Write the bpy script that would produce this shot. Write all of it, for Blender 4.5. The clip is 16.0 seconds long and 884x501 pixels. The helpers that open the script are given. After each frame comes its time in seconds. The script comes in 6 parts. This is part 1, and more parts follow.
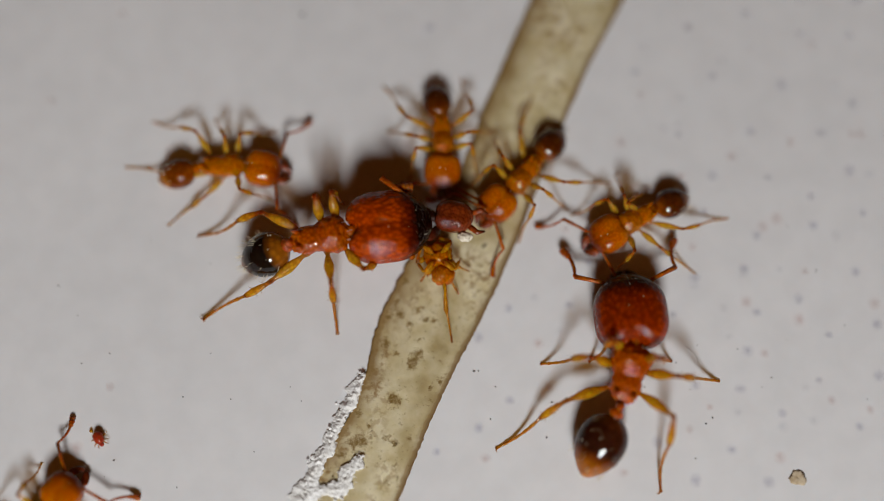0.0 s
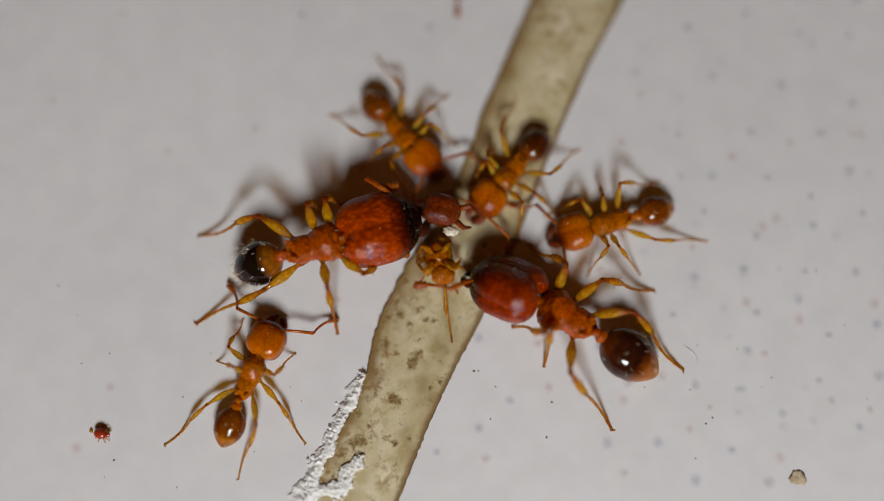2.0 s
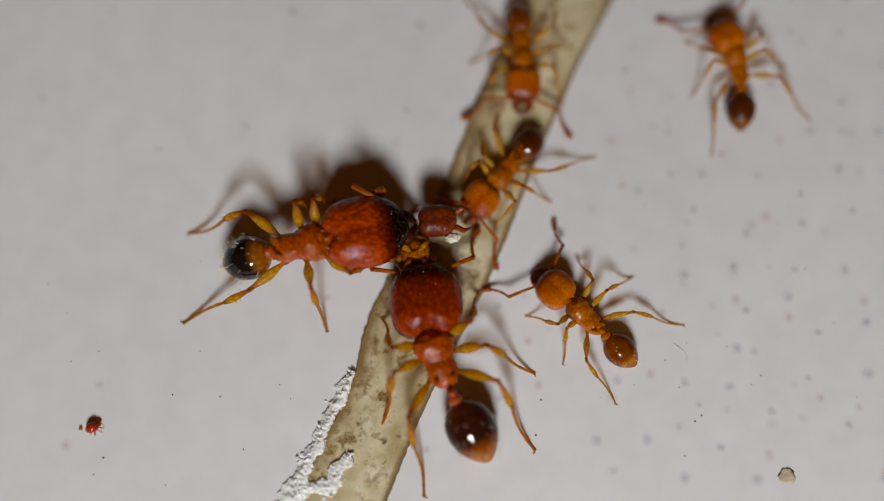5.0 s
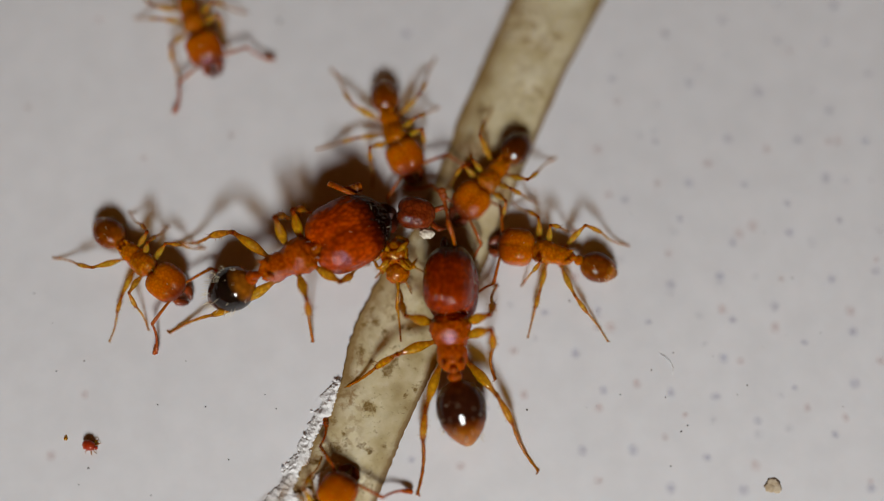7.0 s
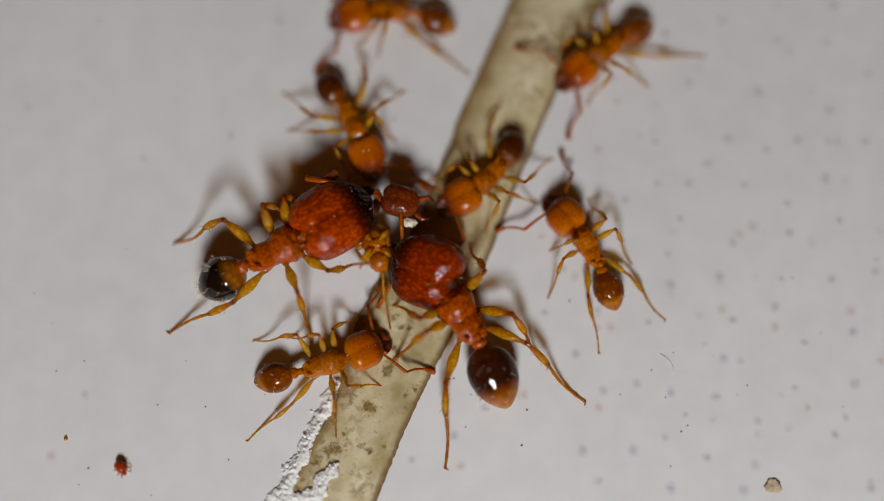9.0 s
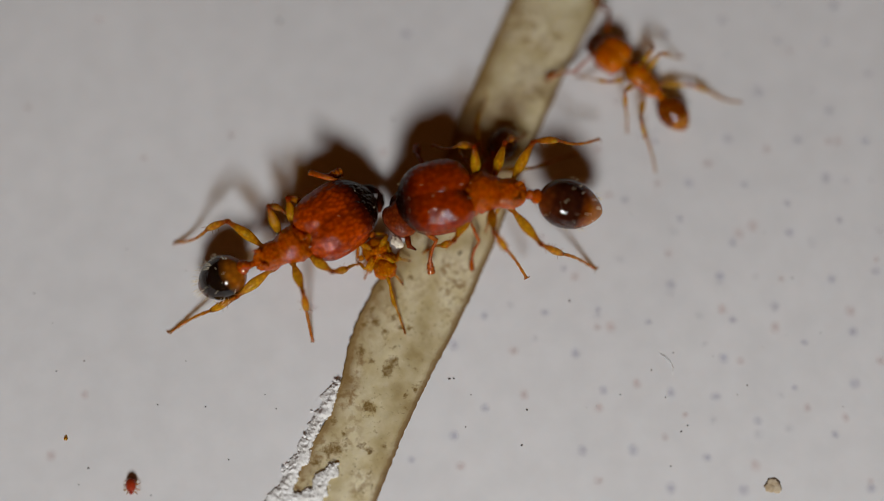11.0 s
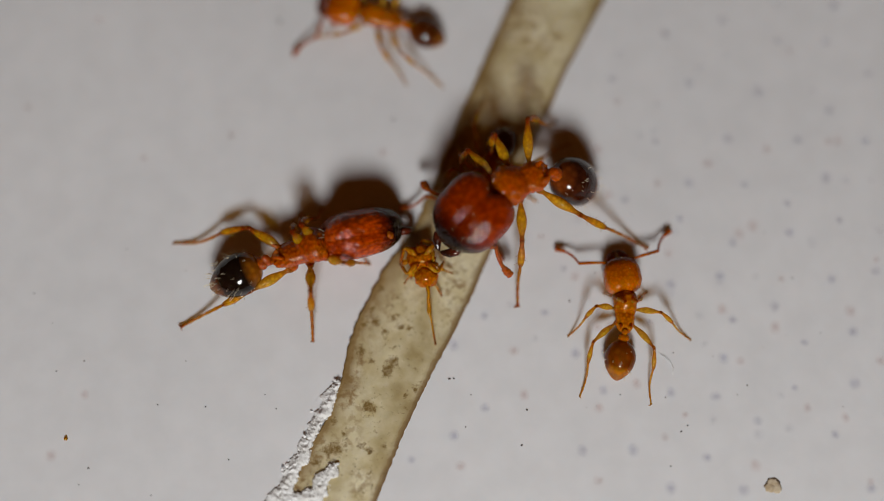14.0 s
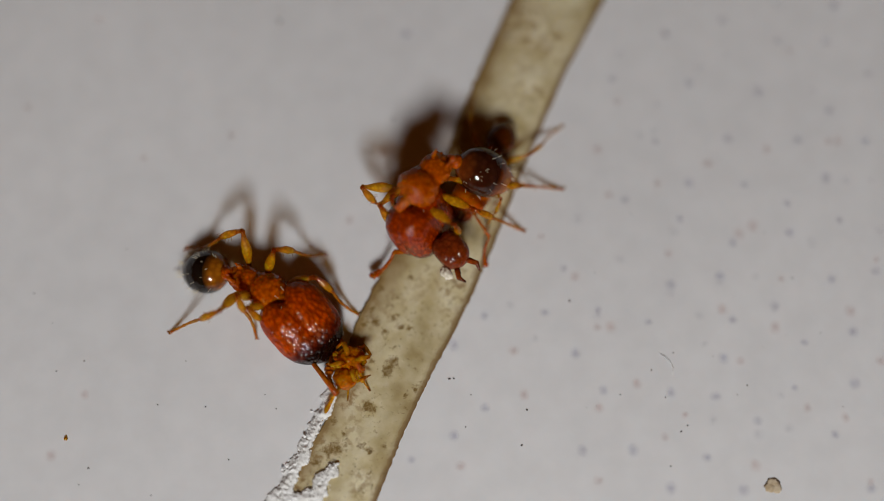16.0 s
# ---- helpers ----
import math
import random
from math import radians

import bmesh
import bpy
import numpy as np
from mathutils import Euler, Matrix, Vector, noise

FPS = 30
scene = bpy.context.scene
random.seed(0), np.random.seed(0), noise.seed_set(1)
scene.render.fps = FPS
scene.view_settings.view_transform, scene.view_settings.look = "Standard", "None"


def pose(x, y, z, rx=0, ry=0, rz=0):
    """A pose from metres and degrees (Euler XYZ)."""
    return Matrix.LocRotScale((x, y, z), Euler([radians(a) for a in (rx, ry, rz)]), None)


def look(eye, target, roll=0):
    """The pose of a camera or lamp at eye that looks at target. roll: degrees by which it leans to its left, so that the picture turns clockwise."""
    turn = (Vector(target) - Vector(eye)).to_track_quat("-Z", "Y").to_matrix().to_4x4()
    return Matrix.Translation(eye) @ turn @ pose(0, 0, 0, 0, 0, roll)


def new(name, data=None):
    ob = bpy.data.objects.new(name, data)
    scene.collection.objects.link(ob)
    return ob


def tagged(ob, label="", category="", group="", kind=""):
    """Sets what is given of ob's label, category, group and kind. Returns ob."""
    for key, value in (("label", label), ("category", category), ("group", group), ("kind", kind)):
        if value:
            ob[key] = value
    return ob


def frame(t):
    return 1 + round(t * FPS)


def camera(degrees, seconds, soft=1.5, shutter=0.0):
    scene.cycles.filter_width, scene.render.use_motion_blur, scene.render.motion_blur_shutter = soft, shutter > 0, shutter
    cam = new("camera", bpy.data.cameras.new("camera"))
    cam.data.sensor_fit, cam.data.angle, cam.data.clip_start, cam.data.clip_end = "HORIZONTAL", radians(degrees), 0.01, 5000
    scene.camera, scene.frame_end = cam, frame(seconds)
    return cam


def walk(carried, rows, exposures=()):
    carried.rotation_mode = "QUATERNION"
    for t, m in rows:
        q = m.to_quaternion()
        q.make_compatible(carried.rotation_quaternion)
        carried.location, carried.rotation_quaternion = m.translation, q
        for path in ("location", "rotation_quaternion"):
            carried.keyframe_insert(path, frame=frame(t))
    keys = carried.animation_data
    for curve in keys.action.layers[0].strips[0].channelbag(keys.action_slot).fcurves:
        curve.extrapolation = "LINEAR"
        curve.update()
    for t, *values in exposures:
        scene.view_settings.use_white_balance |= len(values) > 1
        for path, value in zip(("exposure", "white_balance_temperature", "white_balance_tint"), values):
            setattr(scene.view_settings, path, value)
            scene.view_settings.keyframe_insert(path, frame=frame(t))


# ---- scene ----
# A white printed sheet with a dry leaf strip on it, ants fighting: everything is a few millimetres large.
MM = 0.001
FOV, REACH, TILT = 40.0, 27.6, 12.0

cam = camera(FOV, 16.0, soft=0.42)
# depth of field of a macro lens
cam.data.dof.use_dof = True
cam.data.dof.focus_distance = 26.80 * MM
cam.data.dof.aperture_fstop = 14.0


def eye_at(dx, dy):
    s, c = math.sin(radians(TILT)), math.cos(radians(TILT))
    return look(((dx) * MM, (dy - REACH * s) * MM, REACH * c * MM), (dx * MM, dy * MM, 0))


walk(cam, [
    (0.0, eye_at(-0.551, -0.170)), (3.2, eye_at(-0.551, -0.170)), (4.4, eye_at(-0.43, -0.21)),
    (5.5, eye_at(-0.231, -0.222)), (6.0, eye_at(-0.103, -0.137)), (6.5, eye_at(0.154, 0.255)),
    (7.0, eye_at(0.0, 0.0)), (16.0, eye_at(0.0, 0.0))], exposures=[(0.0, 0.0), (9.2, 0.0), (11.3, -0.15), (12.0, -0.14), (12.7, -0.09), (13.5, -0.03), (13.9, -0.06), (14.5, -0.15), (16.0, -0.15)])

# ---- light: one small filming lamp in front of the scene, a dim fill all around ----
world = bpy.data.worlds.new("shadow_fill")
scene.world = world
world.use_nodes = True
# saturated orange fill, added to turn the shadows brown
world.node_tree.nodes["Background"].inputs[0].default_value = (1.0, 0.29, 0.03, 1)
world.node_tree.nodes["Background"].inputs[1].default_value = 0.040

lamp_data = bpy.data.lights.new("filming_lamp", "AREA")
lamp_data.shape, lamp_data.size = "DISK", 24.0 * MM
lamp_data.energy = 0.0805
lamp_data.color = (0.990, 1.0, 0.981)
lamp = new("filming_lamp", lamp_data)
lamp.matrix_world = look((1.5 * MM, -70 * MM, 62 * MM), (0, 0, 0))


# ---- materials ----
def material(name):
    m = bpy.data.materials.new(name)
    m.use_nodes = True
    nt = m.node_tree
    return m, nt, nt.nodes["Principled BSDF"]


def node(nt, kind, **values):
    n = nt.nodes.new(kind)
    for key, value in values.items():
        if key in n.inputs:
            n.inputs[key].default_value = value
    return n


def noise_of(nt, scale, detail=3.0, stretch=(1, 1, 1)):
    tc = nt.nodes.new("ShaderNodeTexCoord")
    mp = nt.nodes.new("ShaderNodeMapping")
    mp.inputs["Scale"].default_value = stretch
    nz = node(nt, "ShaderNodeTexNoise", Scale=scale, Detail=detail)
    nt.links.new(tc.outputs["Object"], mp.inputs["Vector"])
    nt.links.new(mp.outputs[0], nz.inputs["Vector"])
    return nz.outputs["Fac"]


def ramp(nt, fac, stops):
    r = nt.nodes.new("ShaderNodeValToRGB")
    el = r.color_ramp.elements
    while len(el) < len(stops):
        el.new(0.5)
    for e, (p, c) in zip(el, stops):
        e.position, e.color = p, (*c, 1) if len(c) == 3 else c
    nt.links.new(fac, r.inputs[0])
    return r.outputs[0]


def bump(nt, bs, height, strength, distance):
    b = node(nt, "ShaderNodeBump", Strength=strength, Distance=distance)
    nt.links.new(height, b.inputs["Height"])
    nt.links.new(b.outputs[0], bs.inputs["Normal"])


def mix(nt, fac, a, b, mode="MIX"):
    n = nt.nodes.new("ShaderNodeMix")
    n.data_type, n.blend_type = "RGBA", mode
    for sock, val in ((n.inputs[0], fac), (n.inputs[6], a), (n.inputs[7], b)):
        if isinstance(val, (int, float)):
            sock.default_value = val
        elif isinstance(val, tuple):
            sock.default_value = (*val, 1)
        else:
            nt.links.new(val, sock)
    return n.outputs[2]


def along(nt, x0, x1, axis=0):
    """0 at x0 mm and 1 at x1 mm along the part's own axis"""
    tc = nt.nodes.new("ShaderNodeTexCoord")
    sp = nt.nodes.new("ShaderNodeSeparateXYZ")
    mr = nt.nodes.new("ShaderNodeMapRange")
    mr.inputs[1].default_value, mr.inputs[2].default_value = x0 * MM, x1 * MM
    nt.links.new(tc.outputs["Object"], sp.inputs[0])
    nt.links.new(sp.outputs[axis], mr.inputs[0])
    return mr.outputs[0]


def cuticle(name, stops, span, rough=0.12, sss=0.2, cells=0.3, cell_scale=11000, stretch=(1, 1, 1), grain=0.25, clear=0.0, fine=0.25):
    """shiny, slightly translucent shell, coloured along the part (along its whole length where span is None);
    cells: slope of the tiny domes that cover it; clear: how much light goes straight through"""
    m, nt, bs = material(name)
    if span:
        at = along(nt, *span)
    else:
        tc = nt.nodes.new("ShaderNodeTexCoord")
        sp = nt.nodes.new("ShaderNodeSeparateXYZ")
        nt.links.new(tc.outputs["Generated"], sp.inputs[0])
        at = sp.outputs[0]
    base = ramp(nt, at, stops)
    blotch = ramp(nt, noise_of(nt, 2600, 4), [(0.34, (1 - grain * 0.5, (1 - grain * 0.5) * 0.88, (1 - grain * 0.5) * 0.8)), (0.66, (1.0, 1.0, 1.0))])
    bs.inputs["Roughness"].default_value = rough
    bs.inputs["Subsurface Weight"].default_value = sss
    bs.inputs["Subsurface Radius"].default_value = (1.0, 0.22, 0.03)
    bs.inputs["Subsurface Scale"].default_value = 0.25 * MM
    bs.inputs["IOR"].default_value = 1.42
    # two scales of relief: domed cells and a fine grain
    tc = nt.nodes.new("ShaderNodeTexCoord")
    mp = nt.nodes.new("ShaderNodeMapping")
    mp.inputs["Scale"].default_value = stretch
    vo = node(nt, "ShaderNodeTexVoronoi", Scale=cell_scale)
    nt.links.new(tc.outputs["Object"], mp.inputs["Vector"])
    nt.links.new(mp.outputs[0], vo.inputs["Vector"])
    rim = ramp(nt, vo.outputs["Distance"], [(0.25, (1.0, 1.0, 1.0)), (0.62, (1 - grain * 1.3, 1 - grain * 1.5, 1 - grain * 1.5))])
    nt.links.new(mix(nt, 1.0, mix(nt, 1.0, base, blotch, "MULTIPLY"), rim, "MULTIPLY"), bs.inputs["Base Color"])
    sq = nt.nodes.new("ShaderNodeMath")
    sq.operation = "POWER"
    sq.inputs[1].default_value = 2.0
    nt.links.new(vo.outputs["Distance"], sq.inputs[0])
    one = node(nt, "ShaderNodeBump", Strength=1.0, Distance=cells / cell_scale)
    one.invert = True
    nt.links.new(sq.outputs[0], one.inputs["Height"])
    two = node(nt, "ShaderNodeBump", Strength=1.0, Distance=fine * 0.6 / (cell_scale * 0.45))
    nt.links.new(noise_of(nt, cell_scale * 0.45, 2.5, stretch), two.inputs["Height"])
    nt.links.new(one.outputs[0], two.inputs["Normal"])
    nt.links.new(two.outputs[0], bs.inputs["Normal"])
    if clear:
        tr = nt.nodes.new("ShaderNodeBsdfTransparent")
        tr.inputs["Color"].default_value = (1.0, 0.70, 0.17, 1)
        mx = nt.nodes.new("ShaderNodeMixShader")
        mx.inputs[0].default_value = clear
        out = nt.nodes["Material Output"]
        nt.links.new(bs.outputs[0], mx.inputs[1])
        nt.links.new(tr.outputs[0], mx.inputs[2])
        nt.links.new(mx.outputs[0], out.inputs["Surface"])
    return m


RED, DEEP, BLACK = (0.50, 0.062, 0.0), (0.35, 0.036, 0.0), (0.010, 0.003, 0.002)
AMBER, HONEY, PALE, JOINT = (0.56, 0.155, 0.002), (0.68, 0.355, 0.006), (0.74, 0.47, 0.04), (0.34, 0.065, 0.002)
M = {}
M["fighter_head"] = cuticle("ridged_red_head", [(0.0, RED), (0.55, RED), (0.68, (0.15, 0.014, 0.001)), (0.79, BLACK), (1.0, BLACK)], (0.0, 1.96),
                            0.03, 0.30, 0.23, 11000, (0.75, 1.1, 1.1), 0.38, 0.0, 0.09)
M["soldier_head"] = cuticle("smooth_dark_red_head", [(0.0, DEEP), (0.60, (0.34, 0.034, 0.0)), (0.78, (0.10, 0.009, 0.001)), (0.90, BLACK), (1.0, BLACK)], (0.0, 1.7),
                            0.03, 0.30, 0.21, 11500, (0.75, 1.1, 1.1), 0.36, 0.0, 0.09)
M["minor_head"] = cuticle("amber_head", [(0.0, (0.58, 0.155, 0.0)), (0.6, (0.50, 0.112, 0.0)), (0.85, (0.22, 0.032, 0.001)), (1.0, (0.08, 0.010, 0.001))], (0.0, 0.88),
                          0.05, 0.45, 0.13, 16000, (1, 1, 1), 0.17, 0.10, 0.07)
M["fighter_thorax"] = cuticle("rough_red_thorax", [(0.0, (0.52, 0.110, 0.0)), (0.5, (0.44, 0.072, 0.0)), (1.0, (0.52, 0.100, 0.0))], (-0.7, 0.7), 0.04, 0.4, 0.18, 11500, (1, 1, 1), 0.27, 0.05, 0.14)
M["minor_thorax"] = cuticle("amber_thorax", [(0.0, (0.62, 0.190, 0.0)), (1.0, (0.57, 0.155, 0.0))], (-0.5, 0.5), 0.04, 0.45, 0.15, 14000, (1, 1, 1), 0.26, 0.20, 0.13)
M["fighter_gaster"] = cuticle("black_gaster", [(0.0, (0.40, 0.14, 0.006)), (0.16, (0.30, 0.10, 0.005)), (0.30, (0.010, 0.006, 0.004)), (0.76, (0.015, 0.007, 0.004)),
                              (0.86, (0.16, 0.05, 0.010)), (1.0, (0.30, 0.13, 0.03))], (-0.2, -1.45), 0.09, 0.2, 0.03, 7000, fine=0.05)
M["soldier_gaster"] = cuticle("dark_brown_gaster", [(0.0, (0.24, 0.055, 0.006)), (0.20, (0.05, 0.012, 0.004)), (0.56, (0.03, 0.008, 0.004)),
                              (0.66, (0.16, 0.036, 0.003)), (0.80, (0.40, 0.13, 0.006)), (1.0, (0.46, 0.17, 0.01))], (-0.3, -1.85), 0.07, 0.2, 0.03, 7000, fine=0.06)
M["minor_gaster"] = cuticle("brown_gaster", [(0.0, (0.40, 0.105, 0.002)), (0.3, (0.22, 0.046, 0.001)), (0.60, (0.20, 0.042, 0.001)),
                            (0.72, (0.46, 0.16, 0.006)), (1.0, (0.40, 0.13, 0.005))], (-0.25, -1.25), 0.09, 0.3, 0.04, 7000, (1, 1, 1), 0.25, 0.16, 0.08)
M["dark_minor_gaster"] = cuticle("dark_minor_gaster", [(0.0, (0.30, 0.08, 0.002)), (0.25, (0.09, 0.020, 0.002)), (0.65, (0.08, 0.018, 0.002)),
                                 (0.75, (0.20, 0.06, 0.002)), (1.0, (0.28, 0.10, 0.004))], (-0.25, -1.25), 0.09, 0.3, 0.04, 7000, fine=0.08)
M["jaw"] = cuticle("dark_jaw", [(0.0, (0.16, 0.022, 0.005)), (0.6, (0.03, 0.008, 0.004)), (1.0, (0.02, 0.006, 0.004))], (0.0, 0.5), 0.12, 0.1, 0.1)
M["minor_jaw"] = cuticle("amber_jaw", [(0.0, (0.42, 0.08, 0.01)), (1.0, (0.08, 0.014, 0.004))], (0.0, 0.3), 0.2, 0.2, 0.1)
M["leg"] = cuticle("honey_leg", [(0.0, JOINT), (0.16, (0.46, 0.12, 0.004)), (0.36, HONEY), (0.74, HONEY), (0.90, JOINT), (1.0, (0.28, 0.045, 0.002))],
                   None, 0.07, 0.3, 0.08, 12000, (1, 1, 1), 0.3, 0.44, 0.10)
M["shin"] = cuticle("honey_shin", [(0.0, (0.28, 0.045, 0.002)), (0.07, JOINT), (0.16, (0.64, 0.27, 0.01)), (0.30, HONEY), (0.37, (0.34, 0.08, 0.004)), (0.46, (0.52, 0.20, 0.01)),
                    (0.92, (0.46, 0.15, 0.008)), (1.0, (0.34, 0.07, 0.004))], None, 0.08, 0.3, 0.08, 12000, (1, 1, 1), 0.3, 0.42, 0.10)
M["minor_leg"] = cuticle("pale_honey_leg", [(0.0, JOINT), (0.18, (0.60, 0.24, 0.01)), (0.40, PALE), (0.74, PALE), (0.92, (0.50, 0.16, 0.006)), (1.0, JOINT)],
                         None, 0.07, 0.3, 0.08, 14000, (1, 1, 1), 0.3, 0.46, 0.10)
M["minor_shin"] = cuticle("pale_honey_shin", [(0.0, JOINT), (0.09, (0.54, 0.18, 0.006)), (0.24, PALE), (0.36, (0.46, 0.16, 0.01)), (0.5, (0.66, 0.36, 0.05)), (1.0, (0.54, 0.24, 0.02))],
                          None, 0.08, 0.3, 0.08, 14000, (1, 1, 1), 0.3, 0.44, 0.10)
M["feeler"] = cuticle("orange_feeler", [(0.0, (0.58, 0.19, 0.004)), (1.0, (0.46, 0.095, 0.003))], (-0.5, 0.8), 0.13, 0.3, 0.2, 16000, (1, 1, 1), 0.3, 0.15, 0.4)
M["eye"] = cuticle("black_eye", [(0.0, (0.012, 0.008, 0.006)), (1.0, (0.012, 0.008, 0.006))], (-1, 1), 0.15, 0.0, 0.3, 30000)
M["mite"] = cuticle("red_mite", [(0.0, (0.46, 0.055, 0.012)), (1.0, (0.36, 0.036, 0.010))], (-0.15, 0.15), 0.15, 0.3, 0.1, 20000)
M["remains"] = cuticle("torn_shell", [(0.0, (0.14, 0.020, 0.004)), (1.0, (0.22, 0.036, 0.004))], (-0.5, 0.5), 0.08, 0.2, 0.2, 13000, fine=0.15)


def seta_material():
    m, nt, bs = material("pale_bristle")
    bs.inputs["Base Color"].default_value = (0.86, 0.76, 0.55, 1)
    bs.inputs["Roughness"].default_value = 0.3
    bs.inputs["Transmission Weight"].default_value = 0.3
    return m


def sheet_material():
    m, nt, bs = material("white_printed_sheet")
    tone = ramp(nt, noise_of(nt, 110, 3), [(0.3, (0.697, 0.690, 0.704)), (0.7, (0.757, 0.75, 0.764))])
    fine = ramp(nt, noise_of(nt, 1500, 4), [(0.35, (0.95, 0.95, 0.95)), (0.65, (1.0, 1.0, 1.0))])
    nt.links.new(mix(nt, 1.0, tone, fine, "MULTIPLY"), bs.inputs["Base Color"])
    bs.inputs["Roughness"].default_value = 0.42
    bs.inputs["Subsurface Weight"].default_value = 0.15
    bs.inputs["Subsurface Radius"].default_value = (1.0, 0.8, 0.7)
    bs.inputs["Subsurface Scale"].default_value = 0.15 * MM
    bump(nt, bs, noise_of(nt, 1800, 4), 0.12, 0.02 * MM)
    return m


def leaf_material():
    m, nt, bs = material("dry_leaf")
    at = nt.nodes.new("ShaderNodeAttribute")
    at.attribute_name = "margin"
    pale = ramp(nt, noise_of(nt, 620, 6), [(0.32, (0.49, 0.40, 0.225)), (0.48, (0.67, 0.585, 0.39)), (0.66, (0.82, 0.74, 0.54))])
    fibre = ramp(nt, noise_of(nt, 3200, 5), [(0.3, (0.86, 0.84, 0.78)), (0.62, (1.0, 1.0, 1.0))])
    mottle = ramp(nt, noise_of(nt, 1800, 4), [(0.36, (0.80, 0.75, 0.62)), (0.58, (1.0, 1.0, 1.0))])
    base = mix(nt, 1.0, mix(nt, 1.0, pale, mottle, "MULTIPLY"), fibre, "MULTIPLY")
    # brown margin
    edge = nt.nodes.new("ShaderNodeMath")
    edge.operation = "MULTIPLY_ADD"
    nt.links.new(noise_of(nt, 1300, 5), edge.inputs[0])
    edge.inputs[1].default_value = 0.55
    nt.links.new(at.outputs["Fac"], edge.inputs[2])
    rim = ramp(nt, edge.outputs[0], [(0.94, (0, 0, 0)), (1.0, (0.6, 0.6, 0.6))])
    base = mix(nt, rim, base, (0.30, 0.18, 0.06))
    # small brown mould stains, gathered in patches
    ac = nt.nodes.new("ShaderNodeAttribute")
    ac.attribute_name = "across"
    left = ramp(nt, ac.outputs["Fac"], [(0.0, (0.16, 0.16, 0.16)), (0.30, (0.03, 0.03, 0.03)), (0.6, (0, 0, 0))])
    sum1 = mix(nt, 1.0, noise_of(nt, 620, 3), left, "ADD")
    patch = ramp(nt, sum1, [(0.50, (0, 0, 0)), (0.66, (1, 1, 1))])
    fleck = ramp(nt, noise_of(nt, 7500, 6), [(0.46, (0, 0, 0)), (0.62, (0.9, 0.9, 0.9))])
    stain = mix(nt, 1.0, patch, fleck, "MULTIPLY")
    base = mix(nt, stain, base, (0.25, 0.14, 0.045))
    wash = ramp(nt, noise_of(nt, 900, 4), [(0.48, (0, 0, 0)), (0.75, (0.22, 0.22, 0.22))])
    base = mix(nt, wash, base, (0.46, 0.36, 0.17))
    # blotched brown band on one side, thin dark line on the other
    wob = nt.nodes.new("ShaderNodeMath")
    wob.operation, wob.inputs[1].default_value = "MULTIPLY_ADD", 0.42
    nt.links.new(noise_of(nt, 1500, 6), wob.inputs[0])
    nt.links.new(ac.outputs["Fac"], wob.inputs[2])
    band = ramp(nt, wob.outputs[0], [(0.24, (0.9, 0.9, 0.9)), (0.34, (0.45, 0.45, 0.45)), (0.44, (0.16, 0.16, 0.16)), (0.58, (0, 0, 0))])
    base = mix(nt, band, base, (0.23, 0.14, 0.045))
    line = ramp(nt, ac.outputs["Fac"], [(0.90, (0, 0, 0)), (0.955, (0.4, 0.4, 0.4)), (0.985, (0.9, 0.9, 0.9))])
    base = mix(nt, line, base, (0.16, 0.09, 0.03))
    # mould clumps
    mo = nt.nodes.new("ShaderNodeAttribute")
    mo.attribute_name = "mould"
    clump = nt.nodes.new("ShaderNodeMath")
    clump.operation, clump.inputs[1].default_value = "MULTIPLY_ADD", 2.4
    nt.links.new(noise_of(nt, 12000, 6), clump.inputs[0])
    nt.links.new(mo.outputs["Fac"], clump.inputs[2])
    tint = ramp(nt, mix(nt, 1.0, clump.outputs[0], (0.4, 0.4, 0.4), "MULTIPLY"), [(0.58, (0, 0, 0)), (0.68, (0.45, 0.45, 0.45)), (0.82, (0.95, 0.95, 0.95))])
    grit = ramp(nt, noise_of(nt, 15000, 5), [(0.30, (0.6, 0.6, 0.6)), (0.55, (1, 1, 1))])
    base = mix(nt, mix(nt, 1.0, tint, grit, "MULTIPLY"), base, (0.17, 0.095, 0.014))
    dot = ramp(nt, noise_of(nt, 3600, 1), [(0.74, (0, 0, 0)), (0.78, (0.9, 0.9, 0.9))])
    base = mix(nt, dot, base, (0.10, 0.06, 0.02))
    nt.links.new(base, bs.inputs["Base Color"])
    bs.inputs["Roughness"].default_value = 0.5
    bs.inputs["Subsurface Weight"].default_value = 0.2
    bs.inputs["Subsurface Radius"].default_value = (1.0, 0.8, 0.4)
    bs.inputs["Subsurface Scale"].default_value = 0.15 * MM
    bump(nt, bs, noise_of(nt, 2400, 5), 0.35, 0.04 * MM)
    return m


def plain_rough(name, c1, c2, scale, rough=0.8, bumpy=0.5):
    m, nt, bs = material(name)
    nt.links.new(ramp(nt, noise_of(nt, scale, 4), [(0.3, c1), (0.7, c2)]), bs.inputs["Base Color"])
    bs.inputs["Roughness"].default_value = rough
    bump(nt, bs, noise_of(nt, scale * 3, 4), bumpy, 0.03 * MM)
    return m


